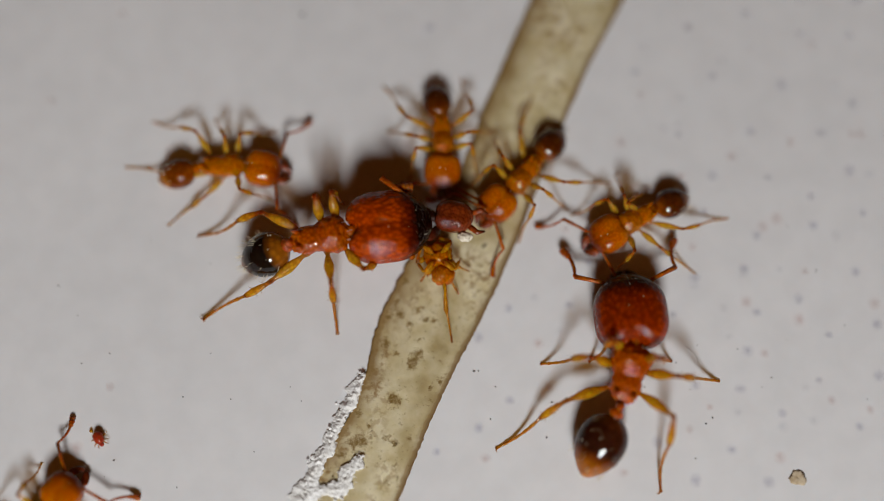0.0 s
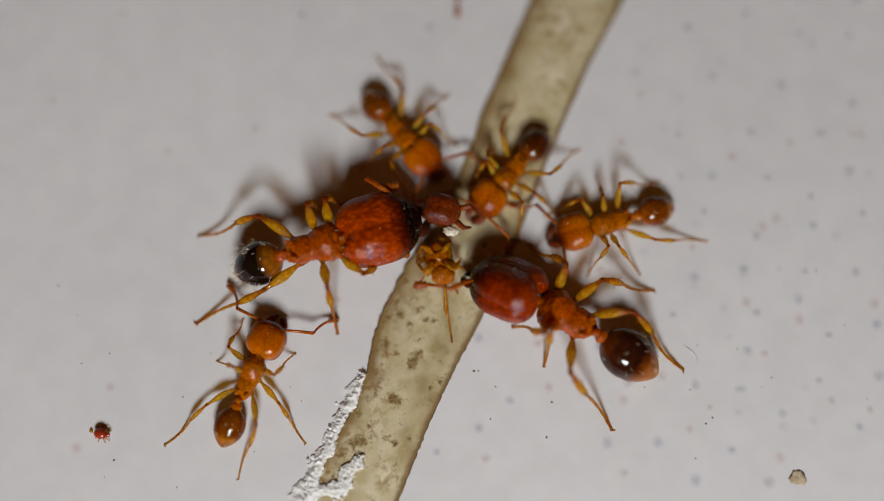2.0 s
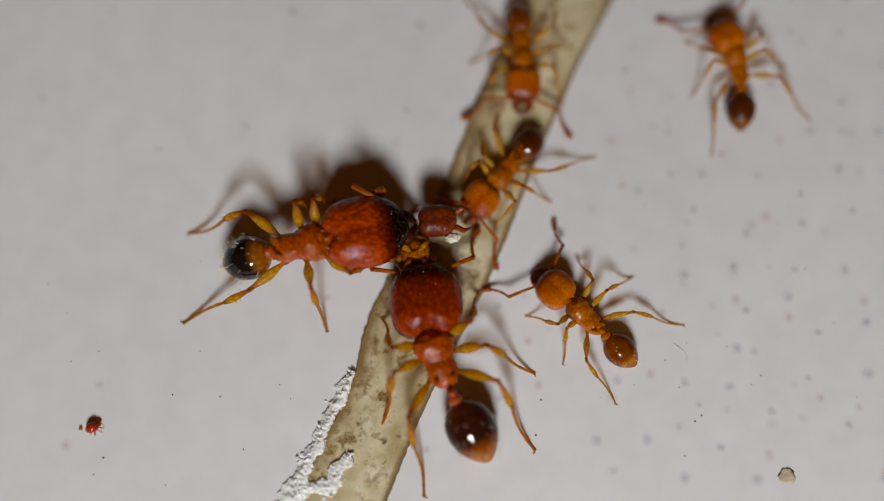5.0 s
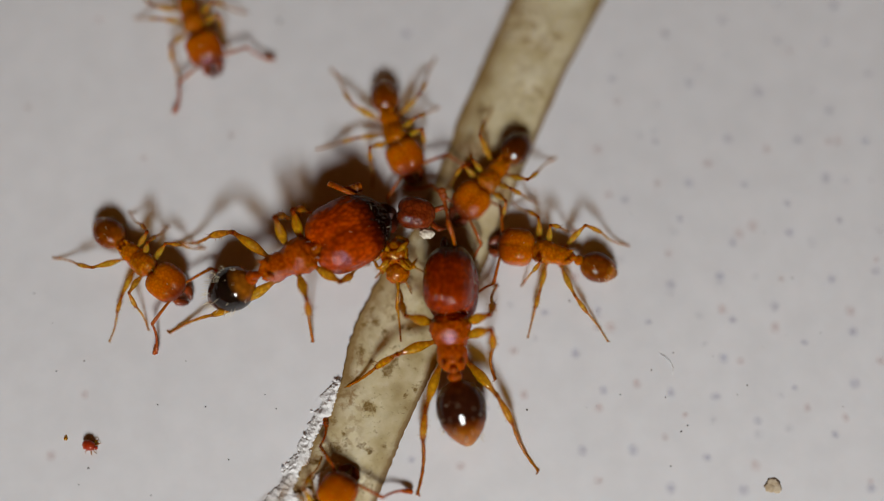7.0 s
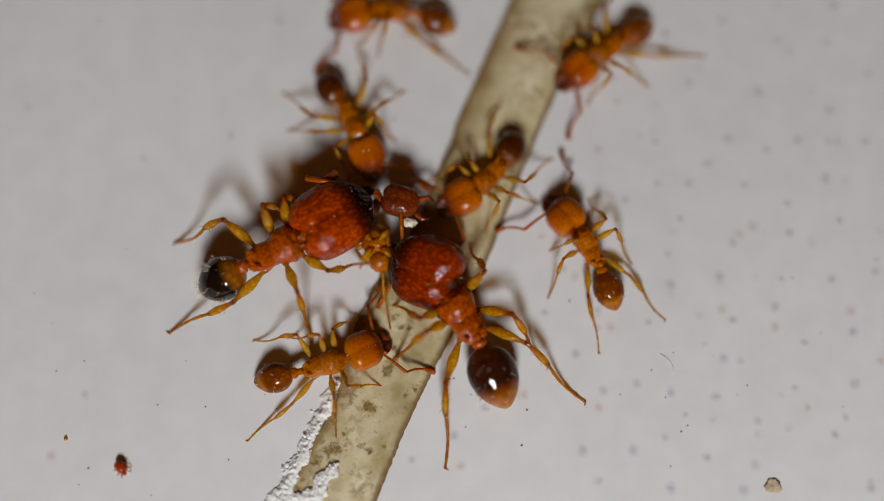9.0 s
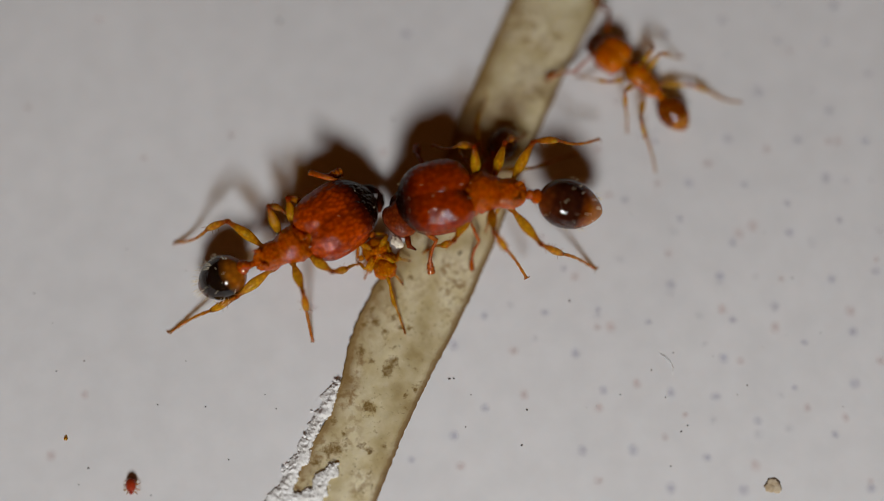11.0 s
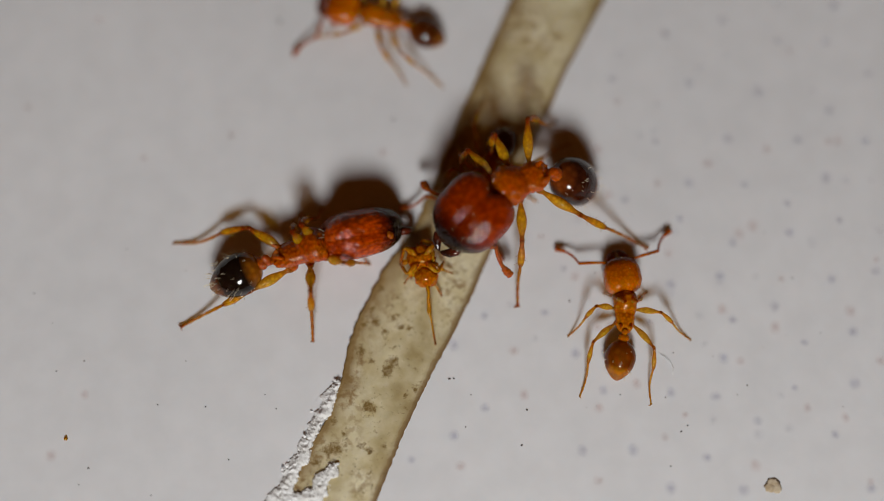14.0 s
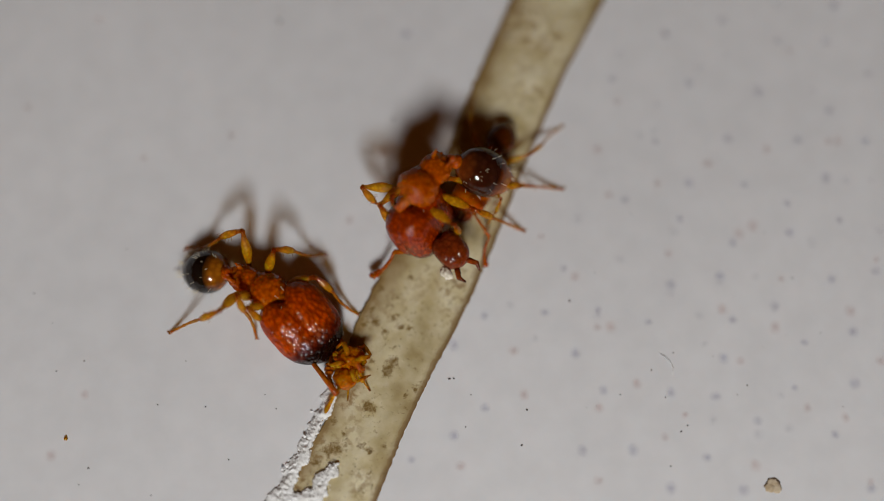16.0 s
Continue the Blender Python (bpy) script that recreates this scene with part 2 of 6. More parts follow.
def ink_material(name, colour, strength, speck=9000):
    """a soft-edged printed dot"""
    m, nt, bs = material(name)
    tc = nt.nodes.new("ShaderNodeTexCoord")
    ln = nt.nodes.new("ShaderNodeVectorMath")
    ln.operation = "LENGTH"
    nt.links.new(tc.outputs["UV"], ln.inputs[0])
    away = ln.outputs["Value"]
    a = ramp(nt, away, [(0.0, (strength,) * 3), (0.38, (strength * 0.5,) * 3), (1.0, (0, 0, 0))])
    speckle = ramp(nt, noise_of(nt, speck, 4), [(0.36, (0.6, 0.6, 0.6)), (0.58, (1, 1, 1))])
    nt.links.new(mix(nt, 1.0, a, speckle, "MULTIPLY"), bs.inputs["Alpha"])
    bs.inputs["Base Color"].default_value = (*colour, 1)
    bs.inputs["Roughness"].default_value = 0.42
    return m


M["seta"] = seta_material()
M["sheet"] = sheet_material()
M["leaf"] = leaf_material()
M["crust"] = plain_rough("white_crust", (0.70, 0.68, 0.65), (0.90, 0.90, 0.90), 4500, 0.8, 0.25)
M["speck"] = plain_rough("dark_dust", (0.05, 0.045, 0.05), (0.16, 0.14, 0.13), 5000)
M["crumb"] = plain_rough("brown_crumb", (0.40, 0.29, 0.17), (0.62, 0.52, 0.38), 9000)
M["tissue"] = plain_rough("pale_tissue", (0.55, 0.46, 0.34), (0.78, 0.72, 0.60), 6000, 0.35, 0.4)
M["fibre"] = plain_rough("pale_fibre", (0.5, 0.5, 0.5), (0.72, 0.72, 0.72), 4000, 0.5, 0.1)
M["blue_ink"] = ink_material("blue_ink", (0.15, 0.16, 0.40), 0.27)
M["faint_blue_ink"] = ink_material("faint_blue_ink", (0.18, 0.20, 0.40), 0.11)
M["pink_ink"] = ink_material("pink_ink", (0.62, 0.24, 0.18), 0.24)


# ---- mesh helpers (millimetres in, metres out) ----
def part(name, bm, mat, parent=None, label="", at=None):
    """links a bmesh as one smooth mesh object, under parent if given"""
    me = bpy.data.meshes.new(name)
    bmesh.ops.scale(bm, vec=(MM, MM, MM), verts=bm.verts)
    for f in bm.faces:
        f.smooth = True
    bm.to_mesh(me)
    bm.free()
    for mm in (mat if isinstance(mat, (list, tuple)) else (mat,)):
        me.materials.append(mm)
    ob = new(name, me)
    if parent:
        ob.parent = parent
    if at is not None:
        ob.matrix_basis = at
    if label:
        tagged(ob, label)
    return ob


def at_mm(x, y, z, rx=0, ry=0, rz=0):
    return pose(x * MM, y * MM, z * MM, rx, ry, rz)


def blob(bm, centre, size, seg=24, rings=16, shape=None, m=None):
    """an ellipsoid with its poles on x; shape bends its unit points; m turns it"""
    c, r = Vector(centre), Vector(size) / 2
    m = m or Matrix.Identity(3)
    rows = []
    for i in range(rings + 1):
        a = math.pi * i / rings
        row = []
        for j in range(seg if 0 < i < rings else 1):
            b = 2 * math.pi * j / seg
            p = Vector((-math.cos(a), math.sin(a) * math.cos(b), math.sin(a) * math.sin(b)))
            if shape:
                p = shape(p)
            row.append(bm.verts.new(c + m @ Vector((p.x * r.x, p.y * r.y, p.z * r.z))))
        rows.append(row)
    for i in range(rings):
        a, b = rows[i], rows[i + 1]
        for j in range(seg):
            k = (j + 1) % seg
            if len(a) == 1:
                bm.faces.new((a[0], b[k], b[j]))
            elif len(b) == 1:
                bm.faces.new((a[j], a[k], b[0]))
            else:
                bm.faces.new((a[j], a[k], b[k], b[j]))
    return bm


def tube(bm, pts, radii, seg=8, mat=0, flat=1.0):
    """a round limb along points with a radius at each"""
    pts = [Vector(p) for p in pts]
    rings = []
    for i, p in enumerate(pts):
        d = (pts[min(i + 1, len(pts) - 1)] - pts[max(i - 1, 0)]).normalized()
        side = d.cross(Vector((0, 0, 1)))
        side = side.normalized() if side.length > 1e-4 else Vector((0, 1, 0))
        up = side.cross(d)
        rings.append([bm.verts.new(p + radii[i] * (math.cos(2 * math.pi * j / seg) * side + flat * math.sin(2 * math.pi * j / seg) * up)) for j in range(seg)])
    for a, b in zip(rings, rings[1:]):
        for j in range(seg):
            k = (j + 1) % seg
            bm.faces.new((a[j], a[k], b[k], b[j])).material_index = mat
    bm.faces.new(list(reversed(rings[0]))).material_index = mat
    bm.faces.new(rings[-1]).material_index = mat
    return bm


def loft(bm, rows, seg=20):
    """a body from rows (x, half width, top, bottom), closed at both ends"""
    rings = []
    for x, w, top, bot in rows:
        ring = []
        for j in range(seg):
            a = 2 * math.pi * j / seg
            s, c = math.sin(a), math.cos(a)
            ring.append(bm.verts.new((x, w * c, (top if s > 0 else bot) * abs(s) ** 0.9 * (1 if s > 0 else 1))))
        rings.append(ring)
    for a, b in zip(rings, rings[1:]):
        for j in range(seg):
            k = (j + 1) % seg
            bm.faces.new((a[j], b[j], b[k], a[k]))
    bm.faces.new(rings[0])
    bm.faces.new(list(reversed(rings[-1])))
    bmesh.ops.recalc_face_normals(bm, faces=bm.faces)
    return bm


def smooth_rows(rows, n=4):
    """refines loft rows"""
    out = []
    for i in range(len(rows) - 1):
        p0, p1, p2, p3 = rows[max(i - 1, 0)], rows[i], rows[i + 1], rows[min(i + 2, len(rows) - 1)]
        for k in range(n):
            t = k / n
            out.append(tuple(0.5 * (2 * b + (c - a) * t + (2 * a - 5 * b + 4 * c - d) * t * t + (3 * b - a - 3 * c + d) * t ** 3)
                             for a, b, c, d in zip(p0, p1, p2, p3)))
    out.append(rows[-1])
    return out


def bristles(points, length, rnd, lean=0.5):
    """thin tapered hairs on (place, normal) pairs"""
    bm = bmesh.new()
    for p, n in points:
        d = (n + Vector((-lean * rnd.random(), rnd.uniform(-.3, .3), rnd.uniform(-.2, .2)))).normalized()
        ln = length * rnd.uniform(0.6, 1.25)
        tube(bm, [p - d * 0.02, p + d * ln * 0.5, p + d * ln + Vector((-0.02, 0, -0.01))], [0.0075, 0.0055, 0.0015], 4)
    return bm


def on_blob(centre, size, rnd, n, zmin=-0.2):
    out = []
    while len(out) < n:
        v = Vector((rnd.gauss(0, 1), rnd.gauss(0, 1), rnd.gauss(0, 1))).normalized()
        if v.z < zmin or v.x > 0.75:
            continue
        r = Vector(size) / 2
        p = Vector(centre) + Vector((v.x * r.x, v.y * r.y, v.z * r.z))
        out.append((p, Vector((v.x / r.x, v.y / r.y, v.z / r.z)).normalized()))
    return out


# ---- the sheet, the leaf strip and what lies on them ----
def build_ground():
    bm = bmesh.new()
    bmesh.ops.create_cube(bm, size=1, matrix=Matrix.Translation((0, 0, -1.0)) @ Matrix.Diagonal((300, 300, 2.0, 1)))
    ob = part("ground", bm, M["sheet"])
    for p in ob.data.polygons:
        p.use_smooth = False
    tagged(ob, "white smooth sheet with faint blue and pink printed specks", "sheet", kind="structure")


BLUE_DOTS = []
PINK_DOTS = []
SPECKS = []
MOULD = []
BLUE_DOTS += [(2.76, -0.42), (0.95, -1.50), (2.31, -1.43), (3.51, -1.37), (4.63, -1.64), (5.17, -0.79), (6.29, -0.60), (6.53, -1.59), (7.49, -1.28)]
BLUE_DOTS += [(8.81, -0.66), (9.82, -0.48), (9.21, -1.86), (8.11, -2.10), (6.28, -2.46), (2.98, -2.35), (0.26, -2.16), (3.58, -3.17), (5.08, -3.21)]
BLUE_DOTS += [(6.07, -3.31), (7.83, -3.12), (9.17, -3.02), (0.95, -3.56), (6.97, -3.85), (8.66, -4.14), (0.26, -4.17), (3.08, -4.49), (4.20, -4.48)]
BLUE_DOTS += [(5.81, -4.64), (4.99, -5.31), (6.59, -5.34), (9.36, -5.31), (5.68, 1.59), (6.95, 1.55), (8.84, 1.71), (5.44, 0.74), (9.09, 0.71)]
BLUE_DOTS += [(7.91, 1.11), (8.24, 2.62), (9.81, 2.59), (9.01, 3.34), (7.39, 3.80), (5.78, 4.01), (7.90, 5.06), (9.06, 5.02), (10.00, 4.24)]
BLUE_DOTS += [(3.98, 4.11), (4.94, 2.59), (5.27, 5.23), (6.61, 2.66), (4.19, 1.19), (7.92, 0.42), (6.62, 0.18), (9.32, 5.94), (6.65, 5.58)]
BLUE_DOTS += [(-0.67, -4.69), (-0.85, 5.23)]
PINK_DOTS += [(3.01, -0.60), (3.78, -1.76), (6.30, -1.35), (7.67, -0.66), (9.18, -1.39), (1.60, -2.29), (6.65, -2.52), (3.47, -3.56), (5.37, -3.71)]
PINK_DOTS += [(8.08, -3.56), (9.79, -2.52), (0.41, -4.83), (3.42, -5.14), (9.37, -5.17), (8.18, 4.81), (7.09, 0.58), (9.16, 2.59), (7.51, 2.39)]
PINK_DOTS += [(-7.92, -3.27), (-8.58, -4.60), (-1.36, 2.32), (-2.91, -1.31), (-6.89, 2.18), (-4.89, 2.73), (-9.65, 3.41), (-8.13, 5.58)]
SPECKS += [(2.87, -1.17, 0.064), (4.66, -2.73, 0.041), (6.05, -2.42, 0.038), (5.42, -3.95, 0.045), (1.75, -4.38, 0.051), (1.88, -3.61, 0.038), (-8.58, -2.75, 0.038)]
SPECKS += [(-8.74, -1.66, 0.033), (-7.74, -4.87, 0.038), (-6.29, -3.49, 0.038), (-5.23, -3.54, 0.033), (-4.68, -4.69, 0.038), (-3.67, -3.58, 0.033), (0.16, -2.92, 0.051)]
SPECKS += [(0.26, -2.91, 0.045), (0.64, -3.27, 0.033), (4.95, -3.33, 0.031), (6.78, -3.06, 0.033), (5.01, -4.83, 0.031), (3.95, -3.27, 0.026), (0.52, -3.98, 0.033)]
SPECKS += [(-7.93, -5.23, 0.033), (-6.34, -5.46, 0.038), (7.92, -0.64, 0.046), (8.48, -1.89, 0.031), (-3.86, 5.54, 0.090), (-1.13, 3.12, 0.064), (-9.21, -0.99, 0.032)]
SPECKS += [(-5.80, -0.47, 0.026), (-1.04, -3.95, 0.038), (-0.98, -4.26, 0.051), (-2.26, -5.23, 0.038), (-2.02, -4.65, 0.051)]
MOULD += [(-1.58, -3.53, 0.428), (-1.67, -3.55, 0.242), (-1.18, -2.68, 0.390), (-1.05, -2.48, 0.279), (-1.25, -2.80, 0.242), (-1.81, -2.30, 0.335), (-1.50, -1.64, 0.260)]
MOULD += [(-1.06, -1.54, 0.242), (-1.28, -1.90, 0.242), (-0.91, -1.77, 0.186), (-0.72, -1.80, 0.186), (-1.63, -1.51, 0.242), (-1.75, -1.71, 0.204), (-1.75, -4.39, 0.279)]
MOULD += [(-1.59, -4.51, 0.242), (-2.27, -4.45, 0.483), (-2.54, -4.51, 0.372), (-2.76, -4.75, 0.316), (-2.41, -3.83, 0.242), (-1.28, -4.39, 0.186), (-0.80, -3.28, 0.149)]
MOULD += [(-0.61, -3.15, 0.186), (-1.19, -1.26, 0.204), (-1.00, -1.07, 0.149), (-0.72, -0.63, 0.186), (-1.38, -0.87, 0.204), (-1.54, -1.32, 0.242), (-1.77, -5.33, 0.260)]
MOULD += [(-1.59, -4.99, 0.149), (-2.15, -4.14, 0.204), (-1.06, -2.23, 0.149), (-1.55, -2.53, 0.186)]
FAINT_DOTS = [(5.01, 3.48), (4.92, 2.84), (6.71, 4.71), (3.11, 0.74), (5.28, 0.45), (4.59, 2.73), (5.87, -2.14), (5.99, -3.83), (6.96, -4.14), (7.65, -4.01), (7.51, -3.27), (9.98, 0.45), (4.04, -0.21), (3.50, -1.50), (5.16, -0.99), (6.28, -0.73), (7.98, 5.94), (8.65, 3.83), (9.29, 1.64), (8.42, 0.18), (7.09, -0.60), (5.78, -1.50), (6.04, 4.38), (4.19, 4.73), (9.87, 1.64), (2.09, -2.01), (1.54, -1.25)]
PINK_DOTS += [(3.60, 2.39), (4.94, 1.58), (3.83, 1.31), (6.13, 2.05), (6.76, 0.38), (5.27, 5.23), (5.14, -0.08), (9.86, -0.21), (8.91, -3.77), (8.96, 2.59), (7.47, -1.76), (3.49, -1.76), (4.33, -3.02), (4.09, 3.55), (6.87, -4.81), (4.91, -4.20), (2.26, 0.32), (1.82, -3.27), (-2.11, 0.71), (-1.21, 0.38)]
SPECKS += [(4.31, 0.83, 0.040), (7.35, 0.41, 0.040), (3.47, -0.52, 0.030), (5.16, -2.33, 0.030), (7.17, -2.20, 0.025), (6.55, -3.27, 0.030), (5.27, -4.08, 0.035), (3.42, -3.52, 0.025), (3.19, -3.56, 0.025), (8.87, -3.54, 0.030), (7.71, -1.95, 0.020), (3.84, 1.51, 0.030), (-7.97, -2.52, 0.030), (-7.17, 0.05, 0.030), (-3.92, -3.27, 0.030), (-5.71, -2.52, 0.025)]


STRIP = [
    (-6.90, -4.09, -1.99),
    (-5.57, -3.55, -1.42),
    (-4.51, -2.96, -1.00),
    (-3.83, -2.56, -0.71),
    (-3.02, -2.27, -0.34),
    (-2.01, -2.04, 0.20),
    (-0.73, -1.48, 0.82),
    (0.58, -0.63, 1.36),
    (1.91, -0.05, 1.87),
    (3.28, 0.45, 2.47),
    (4.66, 1.03, 3.10),
    (6.08, 1.62, 3.86),
    (7.82, 2.25, 4.67),
    (9.91, 3.04, 5.59),
]


def build_strip():
    rnd = random.Random(4)
    bm = bmesh.new()
    lay = bm.verts.layers.float.new("margin")
    lay2 = bm.verts.layers.float.new("across")
    lay3 = bm.verts.layers.float.new("mould")
    rows = smooth_rows(STRIP, 22)
    n = 36
    tops, bots = [], []
    for i, (y, xl, xr) in enumerate(rows):
        jl = 0.04 * noise.noise((y * 1.4, 0, 0)) + 0.045 * noise.noise((y * 5, 3, 0)) + 0.03 * noise.noise((y * 14, 3, 0)) + rnd.uniform(-.008, .008)
        jr = 0.03 * noise.noise((y * 1.1, 9, 0)) + 0.025 * noise.noise((y * 8, 5, 0)) + 0.012 * noise.noise((y * 19, 5, 0)) + rnd.uniform(-.005, .005)
        a, b = xl + jl, xr + jr
        top, bot = [], []
        for k in range(n + 1):
            u = k / n
            x = a + (b - a) * u
            e = abs(2 * u - 1)
            z = 0.042 + 0.012 * noise.noise((x * 0.9, y * 0.9, 1)) + 0.008 * noise.noise((x * 4, y * 4, 7))
            v = bm.verts.new((x, y, max(z, 0.025)))
            v[lay] = e ** 3
            v[lay2] = u
            v[lay3] = min(1.0, sum(math.exp(-((x - px) ** 2 + (y - py) ** 2) / (0.11 * pr * pr)) for px, py, pr in MOULD))
            top.append(v)
            w = bm.verts.new((x, y, 0.004))
            w[lay] = e ** 3
            w[lay2] = u
            bot.append(w)
        tops.append(top)
        bots.append(bot)
    for i in range(len(rows) - 1):
        for k in range(n):
            bm.faces.new((tops[i][k], tops[i][k + 1], tops[i + 1][k + 1], tops[i + 1][k]))
            bm.faces.new((bots[i][k], bots[i + 1][k], bots[i + 1][k + 1], bots[i][k + 1]))
        for k in (0, n):
            bm.faces.new((tops[i][k], tops[i + 1][k], bots[i + 1][k], bots[i][k]))
    for i in (0, len(rows) - 1):
        for k in range(n):
            bm.faces.new((tops[i][k], tops[i][k + 1], bots[i][k + 1], bots[i][k]))
    bmesh.ops.recalc_face_normals(bm, faces=bm.faces)
    strip = tagged(new("leaf_strip"), "dry beige leaf strip with brown stained edges lying on the sheet", "dry leaf")
    part("blade", bm, M["leaf"], strip)
    return strip


def lump(bm, c, r, rnd, squash=0.6, div=1):
    made = bmesh.ops.create_icosphere(bm, subdivisions=div, radius=1.0)["verts"]
    turn = Euler([rnd.uniform(0, 6.28) for _ in range(3)]).to_matrix()
    s = Vector((rnd.uniform(.7, 1.3), rnd.uniform(.6, 1.1), squash))
    for v in made:
        q = turn @ v.co * rnd.uniform(0.72, 1.22)
        v.co = Vector(c) + r * Vector((q.x * s.x, q.y * s.y, q.z * s.z))


def crust(name, path, seed, parent, fall=0.0):
    """flaky white plaster: a ragged, crumpled ridge along a line of (x, y, half width), with loose grains"""
    rnd = random.Random(seed)
    bm = bmesh.new()
    rows = smooth_rows(path, 22)
    n = 12
    grid = []
    for i, (x, y, w) in enumerate(rows):
        x1, y1, _ = rows[min(i + 1, len(rows) - 1)]
        x0, y0, _ = rows[max(i - 1, 0)]
        side = Vector((y0 - y1, x1 - x0, 0)).normalized()
        end = min(1.0, min(i, len(rows) - 1 - i) / 6)
        line = []
        for k in range(n + 1):
            u = 2 * k / n - 1
            rag = 1.0 + 0.75 * noise.noise((x * 4 + seed, y * 4, u)) + 0.35 * noise.noise((x * 13, y * 13, u))
            q = Vector((x, y, 0)) + side * (u * w * 0.72 * max(rag, 0.3) * (0.35 + 0.65 * end))
            q += Vector((rnd.uniform(-.012, .012), rnd.uniform(-.012, .012), 0))
            h = 0.085 + (1 - u * u) * (0.035 + 0.05 * abs(noise.noise((q.x * 5, q.y * 5, seed)))) + 0.045 * noise.noise((q.x * 15, q.y * 15, 2)) * (1 - abs(u))
            h -= fall * min(1.0, max(0.0, 0.4 - u))
            line.append(bm.verts.new((q.x, q.y, h if abs(u) < 1 else 0.01)))
        grid.append(line)
    for a, c in zip(grid, grid[1:]):
        for k in range(n):
            bm.faces.new((a[k], a[k + 1], c[k + 1], c[k]))
    bmesh.ops.recalc_face_normals(bm, faces=bm.faces)
    for i in range(190):
        x, y, w = rows[rnd.randrange(len(rows))]
        r = 0.012 + 0.05 * rnd.random() ** 3
        lump(bm, (x + rnd.gauss(0, w * 0.34), y + rnd.gauss(0, w * 0.34), 0.075 - fall + 0.06 * rnd.random()), r, rnd, 0.5)
    ob = part(name, bm, M["crust"], parent)
    for p in ob.data.polygons:
        p.use_smooth = False
    return tagged(ob, "flaky white plaster crust", kind="stuff")


def dots(name, label, mat, places, radius, seed, z=0.003, parent=None):
    rnd = random.Random(seed)
    bm = bmesh.new()
    uv = bm.loops.layers.uv.new("uv")
    for x, y, *size in places:
        r = size[0] if size else radius * rnd.uniform(0.9, 1.45)
        sq = rnd.uniform(0.8, 1.15)
        ring = [bm.verts.new((x + r * math.cos(a * math.pi / 8), y + r * sq * math.sin(a * math.pi / 8), z)) for a in range(16)]
        f = bm.faces.new(ring)
        for a, lp in enumerate(f.loops):
            lp[uv].uv = (math.cos(a * math.pi / 8), math.sin(a * math.pi / 8))
    ob = part(name, bm, mat, parent)
    return tagged(ob, label, "" if parent else "printed dots", kind="stuff")


def build_litter(strip):
    rnd = random.Random(12)
    bm = bmesh.new()
    for x, y, r in SPECKS:
        r *= 0.5
        lump(bm, (x, y, r * 0.4), r, rnd, 0.7)
    tagged(part("dust_specks", bm, M["speck"]), "tiny dark dust specks scattered on the white sheet", "dust", kind="stuff")
    crust("plaster_crust", [(-2.32, -2.97, 0.06), (-2.34, -3.07, 0.15), (-2.55, -3.48, 0.22), (-2.82, -4.01, 0.18), (-3.02, -4.48, 0.21), (-3.27, -4.90, 0.24), (-3.44, -5.37, 0.32), (-3.57, -5.66, 0.38), (-3.74, -6.13, 0.38)], 1, strip, 0.06)
    crust("plaster_crust", [(-2.35, -4.82, 0.10), (-2.41, -4.92, 0.19), (-2.61, -5.21, 0.23), (-2.76, -5.46, 0.27), (-3.02, -5.52, 0.22), (-3.28, -5.54, 0.21), (-3.51, -5.72, 0.21)], 2, strip)
    bm = bmesh.new()
    lump(bm, (0, 0, 0.03), 0.055, rnd, 0.7, 2)
    tagged(part("amber_grain", bm, M["leg"], at=at_mm(-8.27, -4.24, 0)), "tiny amber grain lying on the sheet", "grain")
    bm = bmesh.new()
    for i in range(6):
        lump(bm, (rnd.uniform(-.08, .08), rnd.uniform(-.10, .10), 0.012), rnd.uniform(0.08, 0.13), rnd, 0.13, 2)
    tagged(part("crumb", bm, M["crumb"], at=at_mm(7.24, -5.23, 0)), "flat pale brown crumb on the white sheet", "crumb")
    bm = bmesh.new()
    tube(bm, [(4.86, -2.35, 0.012), (4.98, -2.43, 0.012), (5.09, -2.54, 0.012), (5.15, -2.67, 0.012), (5.13, -2.82, 0.012)], [0.004, 0.008, 0.008, 0.007, 0.003], 6)
    tagged(part("fibre", bm, M["fibre"]), "short curled grey fibre on the sheet", "fibre")


build_ground()
leaf_strip = build_strip()
build_litter(leaf_strip)
dots("blue_specks", "faint soft blue dots printed on the sheet", M["blue_ink"], BLUE_DOTS, 0.12, 3)
dots("blue_specks", "very faint blurred blue dots printed on the sheet", M["faint_blue_ink"], FAINT_DOTS, 0.12, 4)
dots("pink_specks", "faint soft pink dots printed on the sheet", M["pink_ink"], PINK_DOTS, 0.12, 5)


